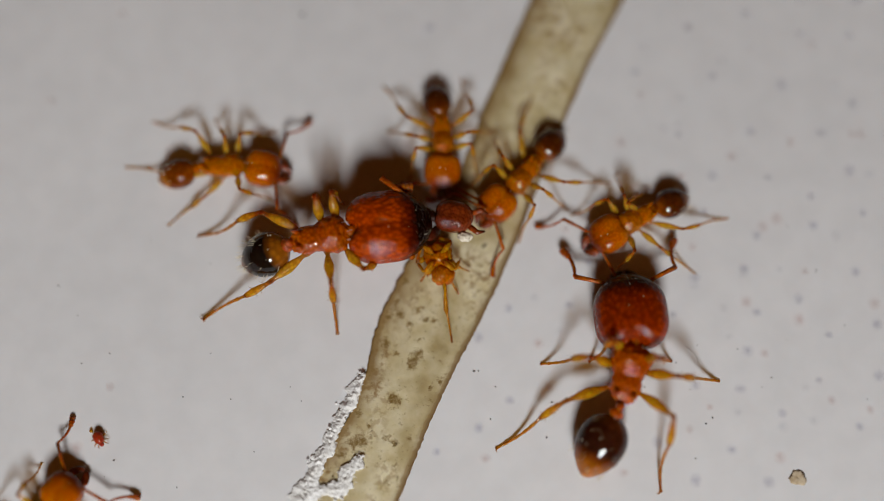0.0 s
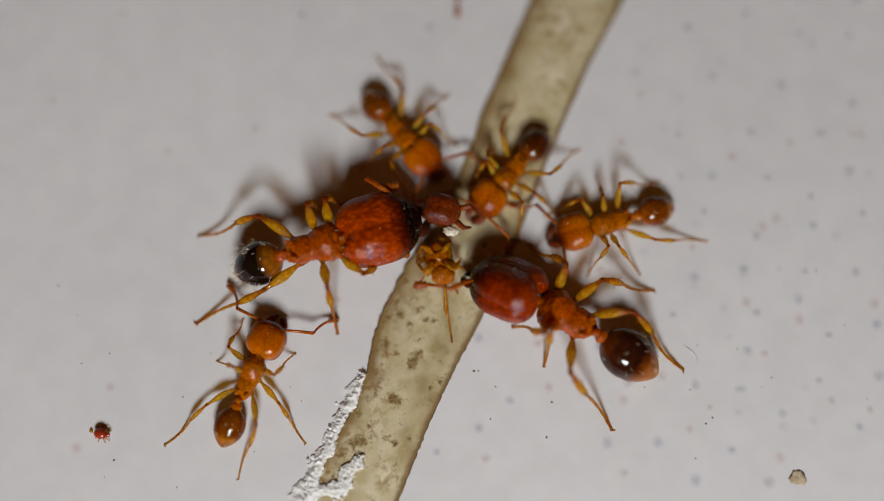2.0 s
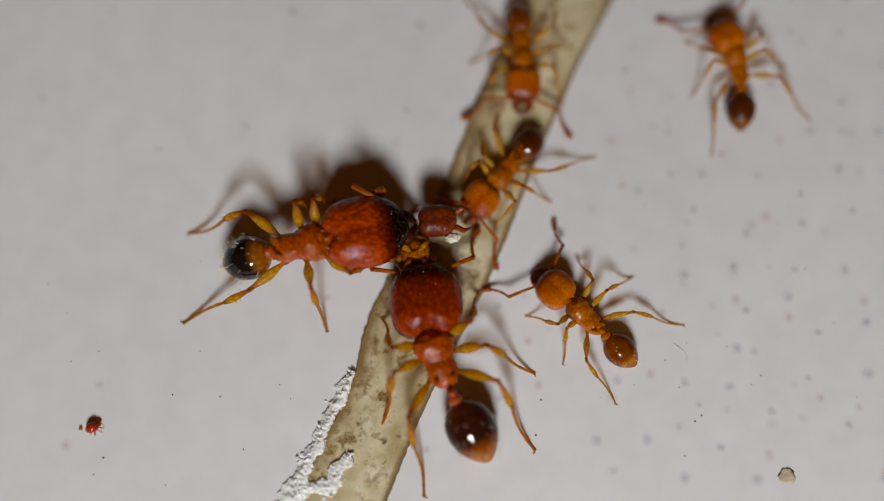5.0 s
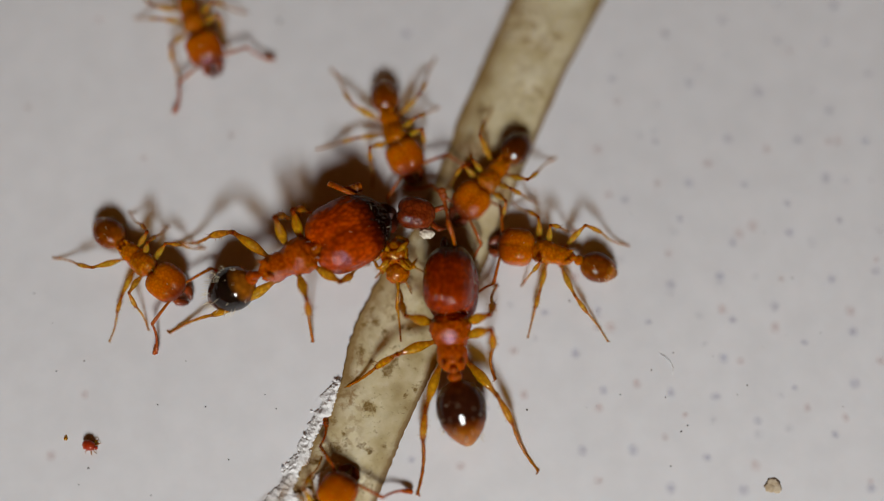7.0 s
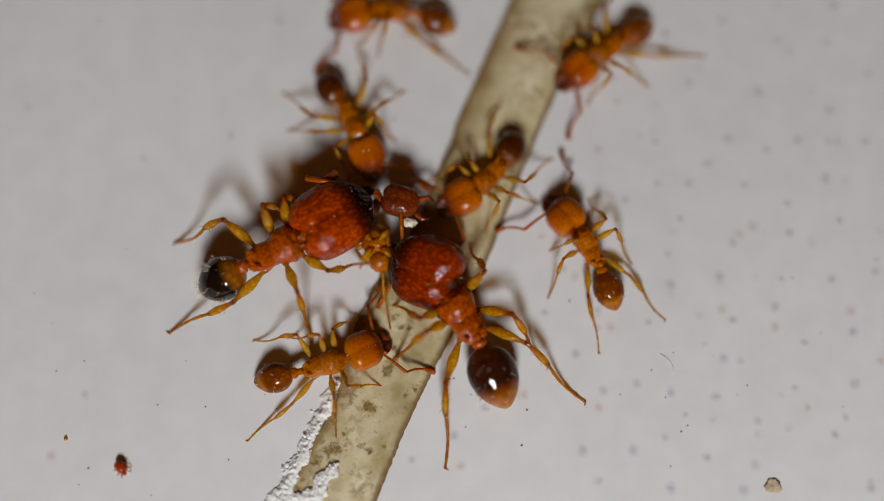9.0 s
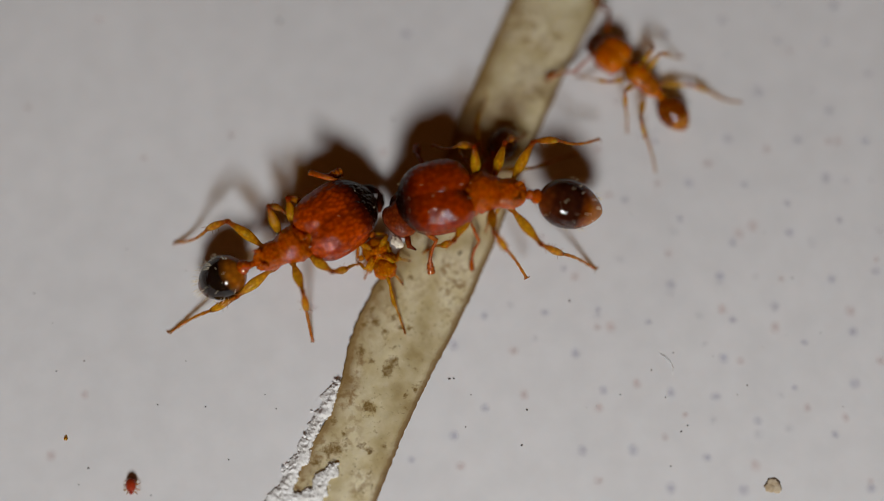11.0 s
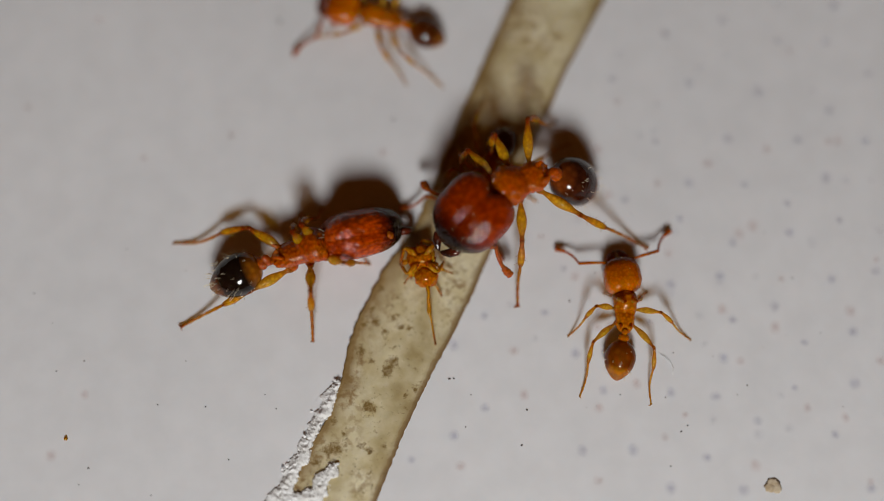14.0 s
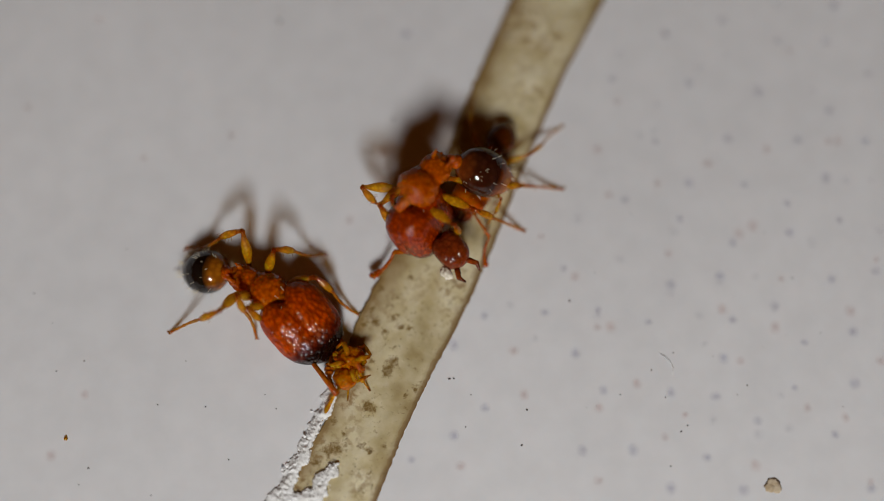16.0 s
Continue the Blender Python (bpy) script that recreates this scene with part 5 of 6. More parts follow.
    go("m_three", 16, -14.76, -3.32, -13.76, -3.56, -12.76, -3.80)
    go("m_four", 0, 0.67, 0.81, 1.31, 1.50, 1.94, 2.27)
    go("m_four", 0.5, 0.60, 0.74, 1.21, 1.47, 1.80, 2.27)
    go("m_four", 1, 0.60, 0.87, 1.09, 1.50, 1.64, 2.24)
    go("m_four", 1.5, 0.67, 0.87, 1.18, 1.56, 1.74, 2.29)
    go("m_four", 2, 0.48, 0.94, 0.99, 1.54, 1.58, 2.24)
    go("m_four", 2.5, 0.52, 1.07, 1.06, 1.54, 1.71, 2.27)
    go("m_four", 3, 0.56, 0.83, 1.12, 1.50, 1.74, 2.27)
    go("m_four", 3.2, 0.54, 0.81, 1.12, 1.47, 1.74, 2.27)
    go("m_four", 4.4, 0.53, 0.83, 1.11, 1.50, 1.70, 2.23)
    go("m_four", 5.5, 0.54, 0.89, 1.12, 1.55, 1.67, 2.24)
    go("m_four", 6, 0.61, 0.95, 1.25, 1.60, 1.74, 2.34)
    go("m_four", 6.5, 0.67, 1.00, 1.21, 1.57, 1.64, 2.36)
    go("m_four", 7, 0.65, 1.08, 1.16, 1.67, 1.68, 2.33)
    go("m_four", 7.5, 0.69, 1.17, 1.16, 1.77, 1.81, 2.48)
    go("m_four", 8, 0.65, 1.24, 1.12, 1.75, 1.70, 2.37)
    go("m_four", 8.5, 0.46, 1.17, 1.07, 1.67, 1.68, 2.28)
    go("m_four", 9, 0.46, 1.17, 1.07, 1.64, 1.58, 2.34)
    go("m_four", 9.2, 0.52, 1.17, 1.07, 1.67, 1.55, 2.37)
    go("m_four", 10.2, 0.62, 1.20, 1.10, 1.75, 1.50, 2.44)
    go("m_four", 11.5, 0.62, 1.14, 1.00, 1.72, 1.34, 2.38)
    go("m_four", 13.5, 0.65, 1.14, 1.02, 1.74, 1.37, 2.38)
    go("m_four", 14.5, 0.62, 1.19, 0.95, 1.78, 1.28, 2.40)
    go("m_four", 15.2, 0.59, 1.22, 0.93, 1.80, 1.24, 2.44)
    go("m_four", 15.5, 0.62, 1.24, 0.95, 1.86, 1.25, 2.50)
    go("m_four", 15.8, 0.59, 1.24, 0.93, 1.86, 1.22, 2.50)
    go("m_four", 16, 0.67, 1.22, 1.00, 1.83, 1.32, 2.47)
    go("m_five", 0, 3.18, 0.13, 3.83, 0.49, 4.64, 0.88)
    go("m_five", 0.3, 2.94, 0.48, 3.46, 1.01, 4.26, 1.60)
    go("m_five", 0.5, 3.07, 0.81, 3.56, 1.40, 4.17, 2.05)
    go("m_five", 0.7, 3.78, 1.00, 4.06, 1.81, 4.51, 2.74)
    go("m_five", 0.9, 5.15, -0.36, 5.12, 0.49, 5.14, 1.60)
    go("m_five", 1, 5.35, -0.59, 5.54, 0.19, 5.79, 1.04)
    go("m_five", 1.1, 5.80, -1.65, 5.94, -0.67, 6.05, 0.27)
    go("m_five", 1.3, 6.57, -3.41, 6.72, -2.50, 6.87, -1.56)
    go("m_five", 1.5, 6.80, -7.40, 6.92, -6.59, 7.01, -5.79)
    go("m_five", 1.7, 6.65, -9.32, 6.70, -8.54, 6.76, -7.63)
    go("m_five", 16, 7.20, -9.15, 7.26, -8.37, 7.31, -7.46)
    go("m_six", 0, -8.70, -5.53, -9.26, -6.24, -9.78, -7.05)
    go("m_six", 0.3, -6.75, -4.22, -7.89, -4.76, -8.69, -5.53)
    go("m_six", 0.5, -6.57, -4.22, -7.34, -4.82, -8.11, -5.53)
    go("m_six", 0.7, -5.62, -2.47, -6.35, -3.12, -6.94, -4.16)
    go("m_six", 1, -5.43, -2.13, -5.93, -2.93, -6.53, -3.94)
    go("m_six", 1.5, -3.60, -2.53, -4.35, -3.12, -5.35, -3.71)
    go("m_six", 1.7, -3.63, -1.97, -4.17, -2.87, -5.12, -3.86)
    go("m_six", 2, -4.40, -2.22, -4.78, -3.09, -5.21, -4.18)
    go("m_six", 2.5, -5.15, -1.34, -5.41, -2.28, -5.73, -3.43)
    go("m_six", 3, -5.66, -1.00, -6.26, -1.65, -6.98, -2.56)
    go("m_six", 3.2, -5.54, -1.03, -6.26, -1.63, -7.05, -2.53)
    go("m_six", 3.8, -7.84, -0.12, -7.18, -0.89, -6.51, -1.77)
    go("m_six", 4.4, -11.76, 2.22, -11.18, 1.30, -10.59, 0.25)
    go("m_six", 5, -9.48, 8.22, -10.13, 7.79, -11.02, 7.21)
    go("m_six", 5.4, -5.09, 7.34, -5.79, 8.08, -6.74, 8.22)
    go("m_six", 5.7, -5.28, 5.39, -4.85, 6.24, -4.49, 7.24)
    go("m_six", 6, -7.34, 3.03, -6.97, 3.92, -6.43, 4.89)
    go("m_six", 6.3, -6.74, 1.53, -6.77, 2.53, -6.79, 3.61)
    go("m_six", 6.5, -7.16, 0.43, -7.13, 1.37, -7.09, 2.29)
    go("m_six", 6.6, -6.17, 0.22, -6.76, 0.95, -7.38, 1.80)
    go("m_six", 7, -6.11, -0.83, -6.83, -0.25, -7.53, 0.36)
    go("m_six", 7.5, -5.54, -1.81, -6.48, -1.73, -7.53, -1.24)
    go("m_six", 8, -5.25, -1.96, -6.31, -2.04, -7.40, -1.92)
    go("m_six", 8.2, -4.28, -2.21, -5.28, -2.29, -6.42, -2.58)
    go("m_six", 8.5, -3.76, -2.02, -4.43, -2.60, -5.47, -3.26)
    go("m_six", 9, -1.68, -2.30, -2.58, -2.64, -3.72, -2.92)
    go("m_six", 9.2, -1.00, -2.70, -1.92, -2.92, -3.04, -3.02)
    go("m_six", 9.8, 1.41, -4.53, 0.56, -4.29, -0.54, -3.80)
    go("m_six", 10.4, 3.75, -7.46, 3.05, -6.88, 2.23, -6.19)
    go("m_six", 11.2, -0.98, -9.15, -0.05, -8.93, 0.89, -8.59)
    go("m_six", 12, -2.68, -7.20, -2.48, -8.12, -2.29, -9.03)
    go("m_six", 12.2, -2.87, -4.41, -2.58, -5.36, -2.44, -6.30)
    go("m_six", 12.4, -2.26, -2.59, -2.39, -3.50, -2.62, -4.58)
    go("m_six", 12.5, -2.66, -2.54, -2.66, -3.46, -2.82, -4.56)
    go("m_six", 12.8, -4.15, -2.85, -3.54, -3.54, -3.01, -4.48)
    go("m_six", 13, -5.28, -1.83, -5.20, -2.76, -4.81, -3.80)
    go("m_six", 13.4, -4.45, -1.98, -4.80, -2.95, -5.00, -4.03)
    go("m_six", 13.5, -4.93, -2.23, -4.87, -3.10, -4.84, -4.19)
    go("m_six", 13.6, -6.29, -2.00, -5.75, -2.75, -5.13, -3.65)
    go("m_six", 13.7, -8.54, -2.30, -7.51, -2.65, -6.35, -2.95)
    go("m_six", 13.8, -10.72, -1.71, -9.84, -1.96, -8.71, -2.24)
    go("m_six", 14, -13.47, -1.58, -12.46, -1.83, -11.33, -1.96)
    go("m_six", 16, -13.47, -1.58, -12.46, -1.83, -11.33, -1.96)
    go("m_seven", 0, -11.02, -7.74, -11.33, -8.42, -11.84, -9.21)
    go("m_seven", 2.2, -10.64, -6.59, -11.07, -7.28, -11.60, -7.97)
    go("m_seven", 2.5, -10.55, -6.15, -10.98, -6.85, -11.51, -7.66)
    go("m_seven", 2.7, -8.75, -4.40, -9.13, -5.18, -9.62, -6.00)
    go("m_seven", 3, -8.13, -4.28, -8.55, -4.88, -9.09, -5.77)
    go("m_seven", 3.2, -8.10, -4.18, -8.55, -4.82, -9.13, -5.71)
    go("m_seven", 3.8, -9.36, -3.51, -9.43, -4.36, -9.49, -5.32)
    go("m_seven", 4.5, -10.44, -5.93, -9.91, -6.63, -9.27, -7.32)
    go("m_seven", 5.5, -5.61, -7.79, -6.43, -8.02, -7.37, -8.14)
    go("m_seven", 6, -4.80, -6.35, -5.40, -7.06, -6.08, -7.87)
    go("m_seven", 6.3, -2.98, -4.19, -3.51, -4.97, -4.20, -5.85)
    go("m_seven", 6.5, -2.33, -3.97, -2.92, -4.75, -3.74, -5.52)
    go("m_seven", 6.8, -1.69, -4.43, -2.53, -5.02, -3.47, -5.73)
    go("m_seven", 7, -2.22, -5.34, -2.69, -6.13, -3.26, -7.00)
    go("m_seven", 7.2, -0.77, -6.30, -1.60, -6.65, -2.55, -7.00)
    go("m_seven", 7.5, 1.01, -5.39, 1.01, -6.19, 0.96, -7.11)
    go("m_seven", 7.8, 3.97, -3.44, 3.67, -4.17, 3.34, -5.13)
    go("m_seven", 8, 3.82, -0.80, 3.99, -1.52, 4.08, -2.70)
    go("m_seven", 8.2, 3.15, -0.41, 3.49, -1.18, 3.86, -2.19)
    go("m_seven", 8.5, 2.65, -0.02, 3.20, -0.73, 3.70, -1.68)
    go("m_seven", 9, 2.76, 0.74, 3.29, 0.01, 3.74, -0.97)
    go("m_seven", 9.2, 4.13, 0.85, 4.00, 0.01, 3.92, -1.05)
    go("m_seven", 9.7, 4.57, -1.08, 4.04, -1.96, 3.52, -2.95)
    go("m_seven", 10.4, 1.39, -5.72, 1.41, -4.77, 1.54, -3.80)
    go("m_seven", 10.8, 0.19, -8.03, 0.55, -7.11, 0.91, -6.19)
    go("m_seven", 11.6, -1.00, -7.46, -0.64, -8.25, -0.28, -9.15)
    go("m_seven", 12.05, -1.15, -7.15, -0.85, -7.95, -0.52, -8.87)
    go("m_seven", 12.3, -1.25, -5.72, -1.01, -6.42, -0.76, -7.34)
    go("m_seven", 12.5, -0.96, -4.73, -0.80, -5.48, -0.53, -6.30)
    go("m_seven", 12.7, 0.07, -2.25, 0.00, -3.35, -0.15, -4.48)
    go("m_seven", 13, 0.04, -1.10, 0.14, -1.86, 0.20, -2.85)
    go("m_seven", 13.5, 0.67, -1.43, 1.00, -2.11, 1.43, -3.07)
    go("m_seven", 13.6, 1.11, -1.48, 1.43, -2.31, 1.74, -3.24)
    go("m_seven", 13.8, 2.31, -1.48, 2.17, -2.45, 2.11, -3.56)
    go("m_seven", 14, 4.02, -0.64, 4.06, -1.43, 3.93, -2.52)
    go("m_seven", 14.1, 4.28, -0.25, 4.35, -1.20, 4.22, -2.29)
    go("m_seven", 14.2, 5.98, -0.05, 5.42, -0.97, 4.98, -1.99)
    go("m_seven", 14.3, 7.24, 2.16, 7.01, 1.38, 6.86, 0.28)
    go("m_seven", 14.4, 6.71, 4.51, 6.77, 3.65, 7.10, 2.77)
    go("m_seven", 14.5, 5.13, 7.42, 5.50, 6.57, 5.80, 5.65)
    go("m_seven", 14.7, 4.30, 10.66, 4.68, 9.62, 5.04, 8.59)
    go("m_seven", 16, 4.30, 10.66, 4.68, 9.62, 5.04, 8.59)
    ANTS["fighter_a"]["feet"], ANTS["fighter_a"]["from"] = ((-2.75, 0.95), (-1.65, -0.31), (-3.25, 0.85), (-2.89, -2.08), (-6.08, 0.18), (-6.11, -1.89)), 0
    ANTS["soldier_b"]["feet"], ANTS["soldier_b"]["from"] = ((0.21, 0.05), (0.21, 1.51), (1.70, -1.35), (1.05, 2.05), (4.75, -0.01), (2.64, 3.07)), 11.2
    plant("soldier_b", 16, FL=(0.55, 0.10), FR=(-1.05, 0.55), ML=(1.88, 0.45), MR=(-0.75, -0.05), HL=(2.80, 1.44), HR=(-0.30, -0.10))
    plant("fighter_a", 15.5, FL=(-2.75, 0.95), ML=(-3.25, 0.85), FR=(-2.45, -2.10), MR=(-3.30, -2.05))
    plant("fighter_a", 16, FL=(-1.82, -1.50), ML=(-2.64, -0.08), HL=(-5.82, 0.05), FR=(-3.58, -2.01), MR=(-4.15, -2.01))
    for t in (11.2, 11.5, 11.8):
        plant("soldier_b", t, HL=(4.26, -1.30), HR=(4.63, 0.18))
    plant("m_one", 15, ML=(-8.75, 4.73), HL=(-7.60, 5.65))
    plant("soldier_b", 0, ML=(1.66, -2.75), HL=(0.64, -4.61), MR=(5.60, -3.13), HR=(4.22, -5.55), FL=(2.73, -2.69), FR=(4.55, -2.69))
    plant("soldier_b", 0.5, ML=(1.66, -2.75), HL=(2.26, -4.98), MR=(5.60, -3.19), HR=(5.59, -4.74), FL=(2.69, -1.61), FR=(4.28, -1.67))
    plant("soldier_b", 1, ML=(1.68, -2.81), HL=(3.22, -4.41), FL=(1.30, -1.48), FR=(3.05, 0.01), MR=(4.30, -1.00), HR=(5.54, -3.59))
    plant("soldier_b", 1.5, ML=(1.68, -2.81), HL=(3.22, -4.41), MR=(4.27, -1.00), HR=(5.28, -3.32), FR=(3.49, -0.44), FL=(1.56, -1.48))
    plant("soldier_b", 2, FL=(1.04, -1.93), ML=(1.72, -2.81), HL=(3.19, -4.22), MR=(4.23, -1.09), HR=(4.82, -2.88))
    plant("soldier_b", 2.5, FL=(0.22, -2.28), ML=(1.48, -4.74), HL=(3.53, -5.10), HR=(4.84, -3.34), MR=(2.82, -1.48))
    plant("soldier_b", 3, FL=(0.18, -2.25), ML=(0.14, -4.80), HL=(1.98, -5.77), HR=(4.86, -5.04), MR=(3.99, -2.69))
    plant("soldier_b", 3.2, FL=(0.18, -2.25), ML=(0.14, -4.80), HL=(1.76, -5.77), HR=(4.86, -5.04), MR=(3.99, -2.69))
    plant("soldier_b", 5.5, ML=(-2.04, -3.14), HL=(-0.56, -5.79), MR=(1.26, -3.06), HR=(2.13, -4.97), FL=(-1.10, -2.23), FR=(0.54, -2.23))
    plant("soldier_b", 6, ML=(-2.34, -3.16), HL=(-0.58, -5.73), MR=(1.31, -2.95), HR=(2.09, -4.98), FL=(-1.24, -0.87), FR=(0.60, -2.15))
    plant("soldier_b", 6.5, ML=(-2.08, -3.08), HL=(-0.61, -5.37), MR=(1.32, -2.95), HR=(2.10, -4.94), FL=(-1.04, -0.73), FR=(0.67, -2.14))
    plant("soldier_b", 7, ML=(-2.24, -3.15), HL=(-0.56, -5.56), MR=(1.18, -2.92), HR=(2.11, -4.93), FL=(-1.07, -0.73))
    plant("soldier_b", 7.5, ML=(-2.30, -3.12), HL=(0.11, -4.97), MR=(2.40, -2.64), HR=(2.11, -4.93), FL=(-0.56, -1.25))
    plant("soldier_b", 8, ML=(-1.45, -3.02), HL=(0.07, -4.93), MR=(2.36, -2.64), HR=(2.11, -4.93), FL=(-0.50, -0.60))
    plant("soldier_b", 8.5, ML=(-1.45, -3.02), HL=(0.07, -4.91), MR=(2.36, -2.67), HR=(2.11, -4.93), FL=(-0.31, -0.60), FR=(1.34, -1.50))
    plant("soldier_b", 9, FL=(-1.13, -1.25), ML=(-1.12, -2.52), HL=(0.07, -4.87), MR=(2.36, -2.64), HR=(3.17, -3.42))
    plant("soldier_b", 9.2, FL=(-0.62, -1.89), ML=(0.07, -3.46), HL=(0.07, -4.87), MR=(2.74, -1.12), HR=(3.16, -3.42))
    plant("m_six", 0.5, HL=(-9.20, -5.65), FR=(-6.42, -4.55), MR=(-7.11, -5.71))
    plant("m_six", 1, ML=(-7.05, -2.63), HL=(-8.03, -4.61), HR=(-5.96, -4.74), MR=(-4.83, -3.96), FR=(-4.92, -2.41), FL=(-6.28, -2.18))
    plant("m_six", 1.5, ML=(-5.23, -2.59), HL=(-6.30, -4.00), HR=(-5.92, -4.71), MR=(-3.49, -4.58), FR=(-3.56, -3.40))
    plant("m_six", 2, ML=(-5.57, -2.69), HL=(-6.85, -4.71), HR=(-5.00, -5.28), MR=(-3.49, -4.59))
    plant("m_six", 2.5, ML=(-6.74, -2.59), HL=(-7.11, -3.75), HR=(-5.25, -4.53), MR=(-4.26, -3.15), FR=(-4.66, -2.33), FL=(-6.03, -2.16))
    plant("m_six", 3, HL=(-8.52, -2.63), ML=(-7.33, -1.48), HR=(-6.46, -3.81), MR=(-4.84, -2.69), FR=(-5.27, -1.54))
    plant("m_six", 3.2, HL=(-8.52, -2.63), ML=(-7.03, -1.03), HR=(-6.46, -3.81), MR=(-4.84, -2.69), FR=(-5.27, -1.54))
    plant("m_six", 6, HL=(-5.07, 4.64), FL=(-6.39, 1.78), FR=(-8.90, 1.98))
    plant("m_six", 6.5, MR=(-8.84, 0.79), ML=(-5.86, 1.23), HL=(-6.19, 2.74), HR=(-7.88, 2.60))
    plant("m_six", 7, HR=(-8.82, -0.18), MR=(-7.45, -2.11), HL=(-7.15, 0.91))
    plant("m_six", 7.5, HL=(-8.52, -1.78), ML=(-7.36, -0.34), FL=(-6.55, -0.73), HR=(-7.75, -3.00), MR=(-5.47, -2.67))
    plant("m_six", 8, HL=(-8.09, -0.88), ML=(-6.17, -0.66), HR=(-8.42, -2.77), MR=(-6.51, -3.54), FR=(-5.02, -2.37))
    plant("m_six", 8.5, ML=(-5.10, -1.89), HL=(-6.42, -2.87), HR=(-5.85, -4.26), MR=(-3.12, -3.83), FR=(-3.44, -2.83))
    plant("m_six", 9, HL=(-5.43, -2.64), ML=(-3.43, -1.99), HR=(-4.29, -4.30), MR=(-2.32, -4.30), FR=(-1.30, -3.08))
    plant("m_six", 9.2, HL=(-3.58, -2.33), ML=(-2.17, -2.16), HR=(-4.18, -4.24), MR=(-1.47, -4.57), FR=(-0.42, -3.89))
    plant("m_six", 12.5, ML=(-3.82, -3.58), HL=(-4.10, -5.54), MR=(-1.43, -3.15), HR=(-1.96, -5.29))
    plant("m_six", 13, FL=(-6.08, -1.89), ML=(-6.16, -4.08), HL=(-5.80, -4.54), HR=(-3.26, -3.85), MR=(-4.19, -2.77))
    plant("m_six", 13.5, ML=(-5.92, -2.81), HL=(-5.78, -4.51), MR=(-3.44, -2.61), HR=(-3.80, -4.16))
    plant("m_three", 2, HL=(5.47, 0.04), ML=(3.93, -0.73), FL=(2.74, -0.77), HR=(4.43, 1.45))
    plant("m_three", 2.5, HL=(5.45, 0.01), ML=(3.53, -1.18), HR=(4.12, 1.14))
    plant("m_three", 3, HL=(5.45, 0.01))
    plant("m_three", 3.2, HL=(5.89, 0.34), ML=(4.52, -1.03), MR=(3.93, 1.14))
    plant("m_three", 5.5, FL=(1.42, -2.39), ML=(2.19, -3.62), HL=(3.03, -3.70), HR=(3.52, -1.63))
    plant("m_three", 6, FL=(1.43, -1.38), ML=(1.63, -2.55), HL=(3.17, -2.84), HR=(4.08, -0.87))
    plant("m_three", 6.5, FL=(1.50, -1.35), ML=(1.61, -2.55), HL=(3.15, -2.82), HR=(4.31, -1.57))
    plant("m_three", 7, FL=(1.80, -0.82), ML=(1.91, -2.04), HL=(3.71, -2.08), HR=(4.24, 0.12))
    plant("m_three", 7.5, FL=(1.68, -0.21), ML=(2.66, -0.70), HL=(4.11, -0.18))
    plant("m_three", 8, HL=(4.45, 0.42), ML=(2.73, -0.60), FL=(2.00, 0.05))
    plant("m_three", 8.5, HL=(3.75, 0.71), HR=(3.15, 2.80))
    plant("m_seven", 3, ML=(-10.15, -5.22), MR=(-7.64, -5.59), FR=(-7.59, -4.74))
    plant("m_seven", 3.2, ML=(-10.16, -5.16), MR=(-7.65, -5.50))
    plant("m_seven", 8, ML=(2.89, -1.97), HL=(3.15, -3.89), HR=(5.08, -3.23), MR=(5.38, -2.71), FR=(4.49, -0.96))
    plant("m_seven", 8.5, FL=(2.44, -0.63), ML=(2.42, -1.57), HL=(3.52, -3.11), HR=(5.00, -2.52), MR=(4.68, -1.08), FR=(3.51, -0.05))
    plant("m_seven", 9, FL=(2.45, -0.01), ML=(2.39, -1.09), HL=(3.51, -2.46), HR=(5.01, -1.59), MR=(4.30, -0.31))
    plant("m_seven", 9.2, ML=(2.83, -0.24), HL=(2.97, -1.25), MR=(5.24, 0.05), HR=(5.01, -1.57))
    plant("m_seven", 13, ML=(-1.05, -3.12), HL=(-0.45, -3.49), MR=(1.65, -2.33), HR=(1.16, -3.85), FL=(-0.43, -1.50), FR=(0.58, -1.31))
    plant("m_seven", 13.5, ML=(-0.71, -2.86), HL=(0.51, -3.74), MR=(2.45, -2.11), HR=(2.10, -3.43), FL=(0.20, -1.89))
    plant("m_seven", 14, ML=(2.82, -1.96), HL=(3.05, -3.31), MR=(5.56, -2.04), HR=(4.63, -3.48), FL=(3.66, -0.99), FR=(4.63, -0.96))
    plant("m_two", 0, HL=(-0.08, 3.94), HR=(-1.92, 3.73))
    plant("m_two", 0.5, HR=(-2.84, 3.49), HL=(0.26, 4.42), MR=(-2.04, 2.28))
    plant("m_two", 7.5, HR=(-4.92, 1.75), MR=(-2.92, 2.12))
    plant("m_two", 8, HR=(-5.64, 2.43))
    plant("m_two", 8.5, HR=(-4.98, 2.73), MR=(-4.87, 2.05))
    plant("m_two", 9, HR=(-3.72, 3.76), MR=(-3.59, 2.84))
    plant("m_two", 9.2, MR=(-3.58, 2.80), HR=(-3.14, 3.55))
    plant("m_two", 13.5, HL=(3.14, -4.04), ML=(4.06, -2.37), HR=(5.68, -4.57), FR=(6.58, -1.86), FL=(5.06, -2.08))
    plant("m_two", 14, HL=(0.01, 3.90), ML=(-0.84, 3.97))
    plant("m_two", 14.5, HL=(-5.85, 3.72), ML=(-7.79, 3.14))
    plant("m_five", 0, HL=(5.97, 0.57), ML=(5.17, -0.70), HR=(4.19, 1.34))
    plant("m_five", 0.5, HL=(5.16, 2.22), ML=(4.55, 0.61))
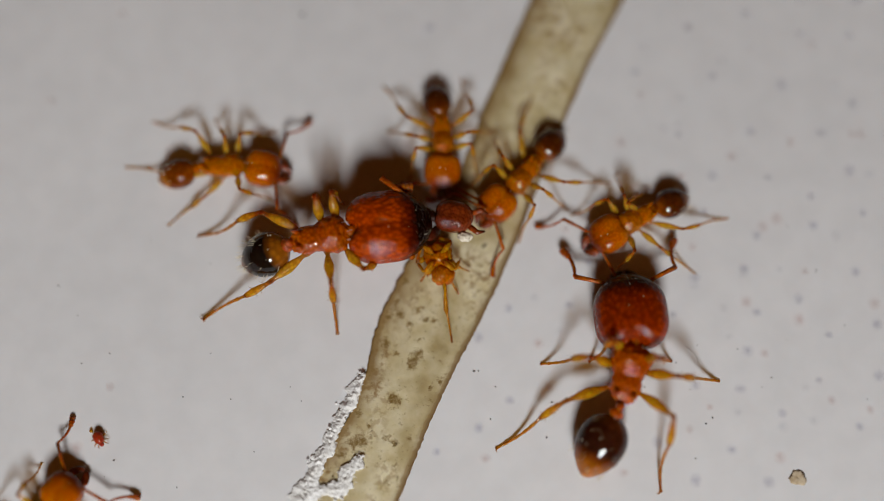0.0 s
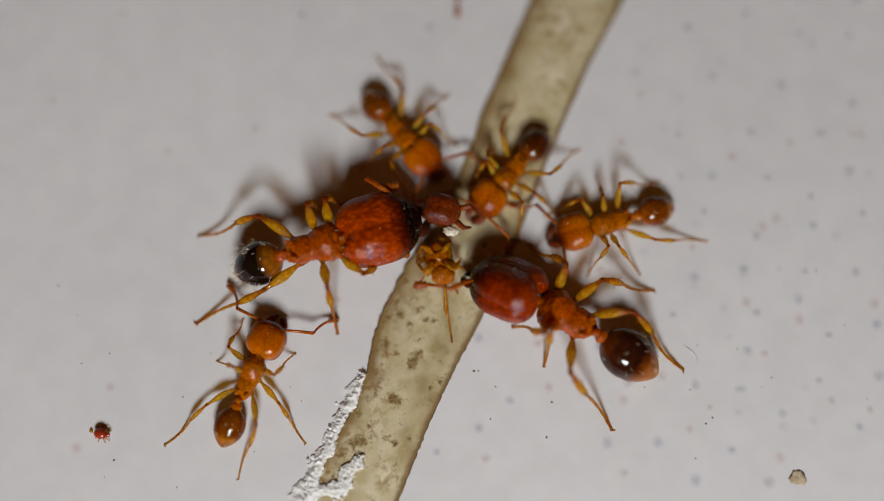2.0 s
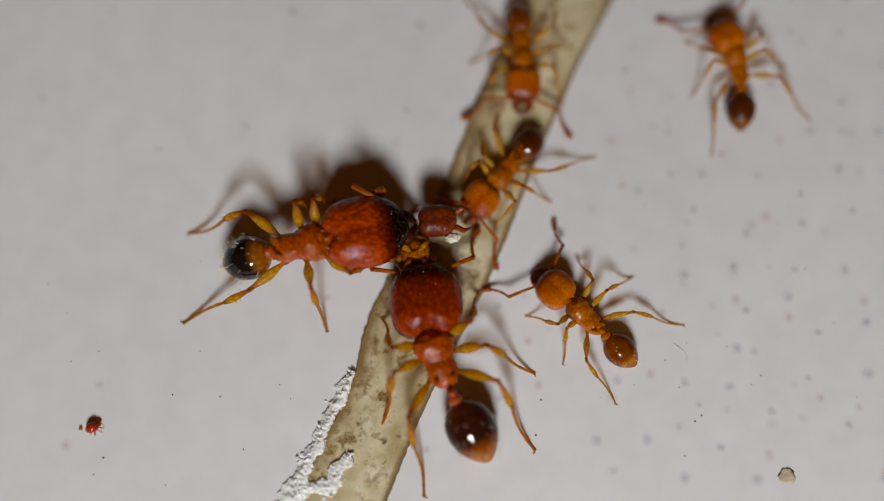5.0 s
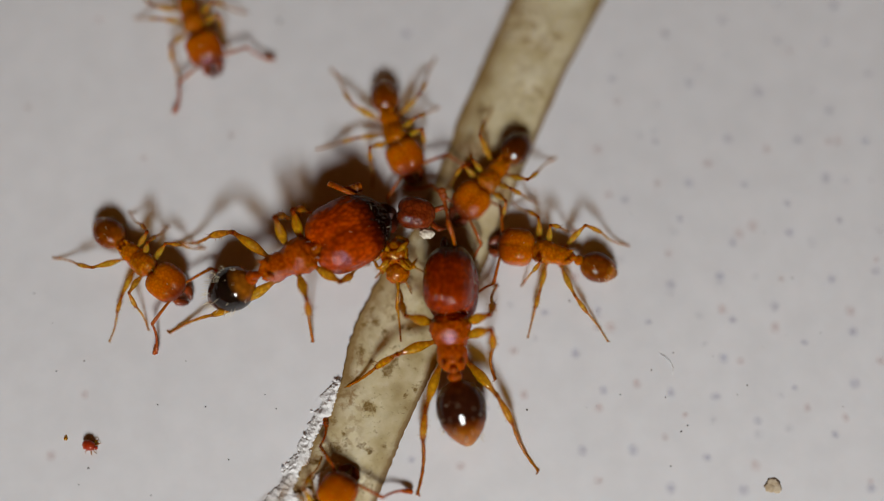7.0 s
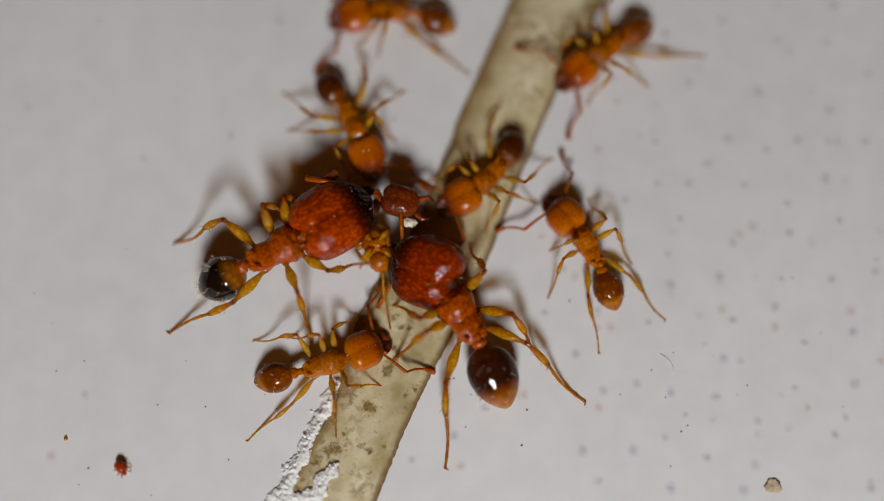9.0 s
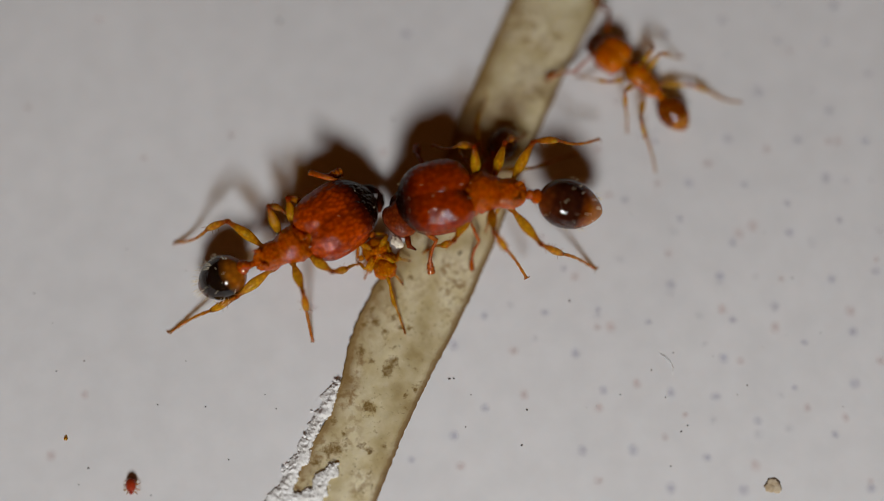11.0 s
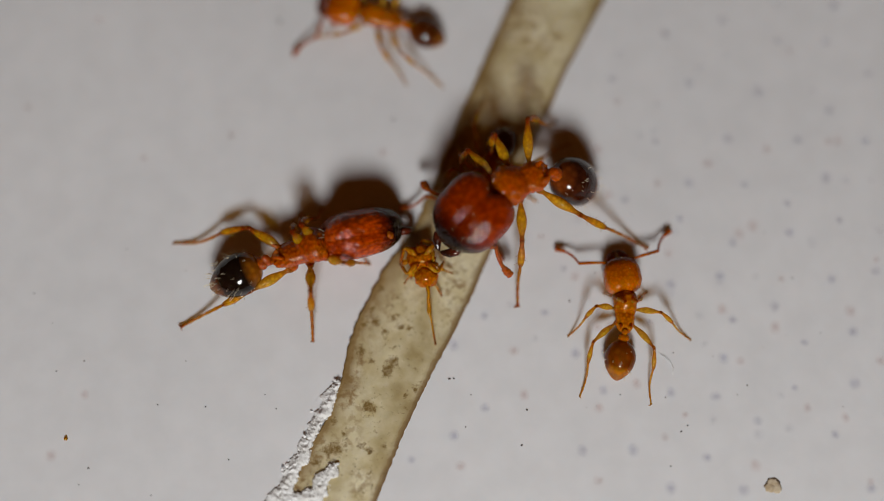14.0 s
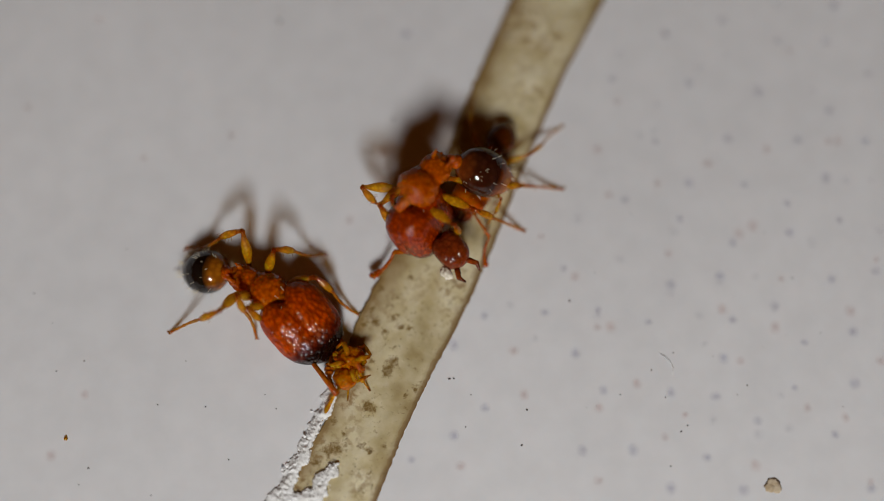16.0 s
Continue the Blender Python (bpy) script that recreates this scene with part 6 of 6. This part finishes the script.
    plant("m_five", 1, ML=(6.83, -0.61), HL=(6.45, 1.23), HR=(5.39, 1.23), MR=(4.07, 0.54))
    plant("m_one", 0, HR=(-7.99, 1.80), MR=(-6.87, 0.34))
    plant("m_one", 0.5, HR=(-6.87, 0.37))
    plant("m_one", 1, HR=(-7.70, 0.30))
    plant("m_one", 1.5, HR=(-5.70, 2.42), MR=(-5.20, 1.34))
    plant("m_one", 5.5, ML=(3.56, 4.19))
    plant("m_one", 6, MR=(-0.88, 4.04))
    plant("m_one", 6.5, MR=(-2.96, 2.34), ML=(0.23, 3.05))
    plant("m_one", 7, MR=(-2.92, 2.39))
    plant("m_one", 8, HR=(-0.45, 4.88), HL=(3.51, 3.83))
    plant("m_one", 8.5, ML=(5.80, 3.41), MR=(3.52, 4.18), HL=(5.67, 5.16), HR=(4.29, 5.58))
    plant("m_one", 9, HL=(6.38, 4.66))
    plant("m_one", 9.2, HL=(6.38, 4.66), ML=(4.54, 3.07))
    plant("m_one", 11.5, MR=(4.75, 1.81), ML=(4.28, 3.41), HL=(7.04, 2.12))
    plant("m_four", 0, HL=(3.29, 1.41), HR=(-1.89, 0.41))
    plant("m_four", 0.5, HL=(2.90, 1.34))
    plant("m_four", 1, HL=(2.63, 2.26))
    plant("m_four", 2, HL=(2.63, 2.22), ML=(2.23, 0.54))
    plant("m_four", 3, HL=(2.63, 2.26), ML=(2.55, 0.57))
    plant("m_four", 5.5, HL=(2.63, 2.21), ML=(2.45, 0.62))
    plant("m_four", 6, HL=(2.62, 2.21), ML=(2.42, 0.64))
    plant("m_four", 6.5, HL=(2.61, 2.24), ML=(2.38, 0.66))
    plant("m_four", 7, HL=(2.62, 2.18))
    plant("m_four", 8, HL=(2.59, 2.14))
    plant("m_four", 9, HL=(2.55, 2.16))
    plant("m_four", 9.2, ML=(2.27, 0.71))
    walk(PREY_HEAD, [
        (0, at_mm(-0.29, 0.43, 0.80, 0, 0, -10)),
        (0.5, at_mm(-0.10, 0.20, 0.80, 0, 0, 10)),
        (1, at_mm(-0.35, 0.20, 0.80, 0, 0, -5)),
        (1.5, at_mm(-0.35, 0.32, 0.80, 0, 0, 0)),
        (2, at_mm(-0.56, 0.58, 0.80, 0, 0, -15)),
        (2.5, at_mm(-0.70, 0.87, 0.80, 0, 0, -25)),
        (3, at_mm(-0.41, 0.35, 0.80, 0, 0, -10)),
        (3.2, at_mm(-0.41, 0.32, 0.80, 0, 0, -10)),
        (4.4, at_mm(-0.42, 0.28, 0.80, 0, 0, -10)),
        (5.5, at_mm(-0.43, 0.30, 0.80, 0, 0, 15)),
        (6, at_mm(-0.50, 0.41, 0.80, 0, 0, 0)),
        (6.5, at_mm(-0.33, 0.26, 0.80, 0, 0, 0)),
        (7, at_mm(-0.58, 0.67, 0.80, 0, 0, -10)),
        (7.5, at_mm(-0.65, 0.78, 0.80, 0, 0, -10)),
        (8, at_mm(-0.53, 0.58, 0.80, 0, 0, -20)),
        (8.5, at_mm(-0.49, 0.75, 0.80, 0, 0, -30)),
        (9, at_mm(-0.93, 0.95, 0.80, 0, 0, -15)),
        (9.2, at_mm(-0.58, 0.67, 0.80, 0, 0, -15)),
        (10.2, at_mm(-1.06, 0.31, 0.80, 0, 0, -20)),
        (11.5, at_mm(-0.81, 0.72, 0.85, 0, 0, -60)),
        (12, at_mm(-0.75, 0.79, 0.85, 0, 0, -60)),
        (12.5, at_mm(-0.30, 0.72, 0.85, 0, 0, -60)),
        (13, at_mm(-0.18, 0.66, 0.85, 0, 0, -60)),
        (13.5, at_mm(0.08, 0.72, 0.85, 0, 0, -60)),
        (14, at_mm(0.65, 0.66, 0.85, 0, 0, -60)),
        (15, at_mm(0.71, 0.59, 0.85, 0, 0, -60)),
        (15.5, at_mm(0.20, -0.05, 0.85, 0, 0, -60)),
        (16, at_mm(0.20, -0.18, 0.85, 0, 0, -50)),
    ])
    walk(PREY_BODY, [
        (0, at_mm(-0.63, -0.44, 0.42, 0, 0, 0)),
        (3.2, at_mm(-0.63, -0.44, 0.42, 0, 0, 0)),
        (4.4, at_mm(-0.67, -0.45, 0.42, 0, 0, 0)),
        (5.5, at_mm(-1.04, -0.45, 0.42, 0, 0, 0)),
        (6, at_mm(-1.01, -0.43, 0.42, 0, 0, 0)),
        (6.5, at_mm(-0.90, -0.45, 0.42, 0, 0, 0)),
        (7, at_mm(-1.06, -0.23, 0.42, 0, 0, -5)),
        (7.5, at_mm(-1.18, -0.23, 0.42, 0, 0, -5)),
        (8, at_mm(-1.18, -0.30, 0.42, 0, 0, 0)),
        (8.5, at_mm(-1.18, -0.23, 0.42, 0, 0, 0)),
        (9, at_mm(-1.46, 0.03, 0.42, 0, 0, 0)),
        (9.2, at_mm(-1.41, -0.23, 0.42, 0, 0, 0)),
        (10.2, at_mm(-1.31, -0.17, 0.42, 0, 0, 10)),
        (11.5, at_mm(-1.50, -0.14, 0.42, 0, 0, 10)),
        (12, at_mm(-1.25, -0.06, 0.42, 0, 0, 20)),
        (12.5, at_mm(-1.19, -0.10, 0.42, 0, 0, 10)),
        (13, at_mm(-1.18, -0.32, 0.42, 0, 0, 0)),
        (13.5, at_mm(-0.87, -0.04, 0.42, 0, 0, -5)),
        (14, at_mm(-0.45, -0.32, 0.42, 0, 0, 0)),
        (14.5, at_mm(-1.58, -1.25, 0.42, 0, 0, -25)),
        (15, at_mm(-2.15, -1.57, 0.42, 0, 0, -25)),
        (15.5, at_mm(-2.39, -1.82, 0.42, 0, 0, -25)),
        (16, at_mm(-2.01, -2.58, 0.30, 0, 0, -36)),
    ])
    walk(MITE, [
        (0, at_mm(-8.08, -4.39, 0.00, 0, 0, -60)),
        (0.5, at_mm(-8.07, -4.39, 0.00, 0, 0, -60)),
        (1, at_mm(-8.07, -4.34, 0.00, 0, 0, -40)),
        (1.5, at_mm(-8.05, -4.32, 0.00, 0, 0, -30)),
        (2, at_mm(-8.04, -4.30, 0.00, 0, 0, -10)),
        (2.5, at_mm(-8.03, -4.27, 0.00, 0, 0, 0)),
        (3, at_mm(-8.01, -4.26, 0.00, 0, 0, 5)),
        (3.2, at_mm(-8.01, -4.26, 0.00, 0, 0, 5)),
        (4.4, at_mm(-8.00, -4.25, 0.00, 0, 0, 20)),
        (5.5, at_mm(-7.99, -4.20, 0.00, 0, 0, 30)),
        (6, at_mm(-7.92, -4.27, 0.00, 0, 0, 0)),
        (6.5, at_mm(-7.85, -4.32, 0.00, 0, 0, 0)),
        (7, at_mm(-7.73, -4.38, 0.00, 0, 0, -20)),
        (7.5, at_mm(-7.56, -4.48, 0.00, 0, 0, -25)),
        (8, at_mm(-7.41, -4.53, 0.00, 0, 0, -15)),
        (8.5, at_mm(-7.21, -4.66, 0.00, 0, 0, -40)),
        (9, at_mm(-7.01, -4.85, 0.00, 0, 0, -55)),
        (9.2, at_mm(-6.93, -4.97, 0.00, 0, 0, -60)),
        (10.2, at_mm(-6.80, -5.17, 0.00, 0, 0, -80)),
        (11.5, at_mm(-6.75, -5.43, 0.00, 0, 0, -100)),
        (12, at_mm(-6.84, -5.95, 0.00, 0, 0, -120)),
        (12.5, at_mm(-6.96, -6.08, 0.00, 0, 0, -120)),
        (14, at_mm(-7.09, -6.90, 0.00, 0, 0, -100)),
        (16, at_mm(-6.95, -7.37, 0.00, 0, 0, -60)),
    ])
    ANTS["fighter_a"]["roll"] = ((0.0, 0.0), (13.5, 0.0), (14.0, -25.0), (14.5, -40.0), (15.2, -40.0), (15.6, -20.0), (16.0, 0.0))
    ANTS["fighter_a"]["turn"] = ((0.0, 0.0), (14.0, 0.0), (14.5, -10.0), (15.0, -30.0), (15.5, -16.0), (16.0, 0.0))
    ANTS["soldier_b"]["turn"] = ((0.0, 0.0), (8.6, 0.0), (9.0, 25.0), (9.4, 0.0), (16.0, 0.0))
    for A in ANTS.values():
        animate(A)


motions()
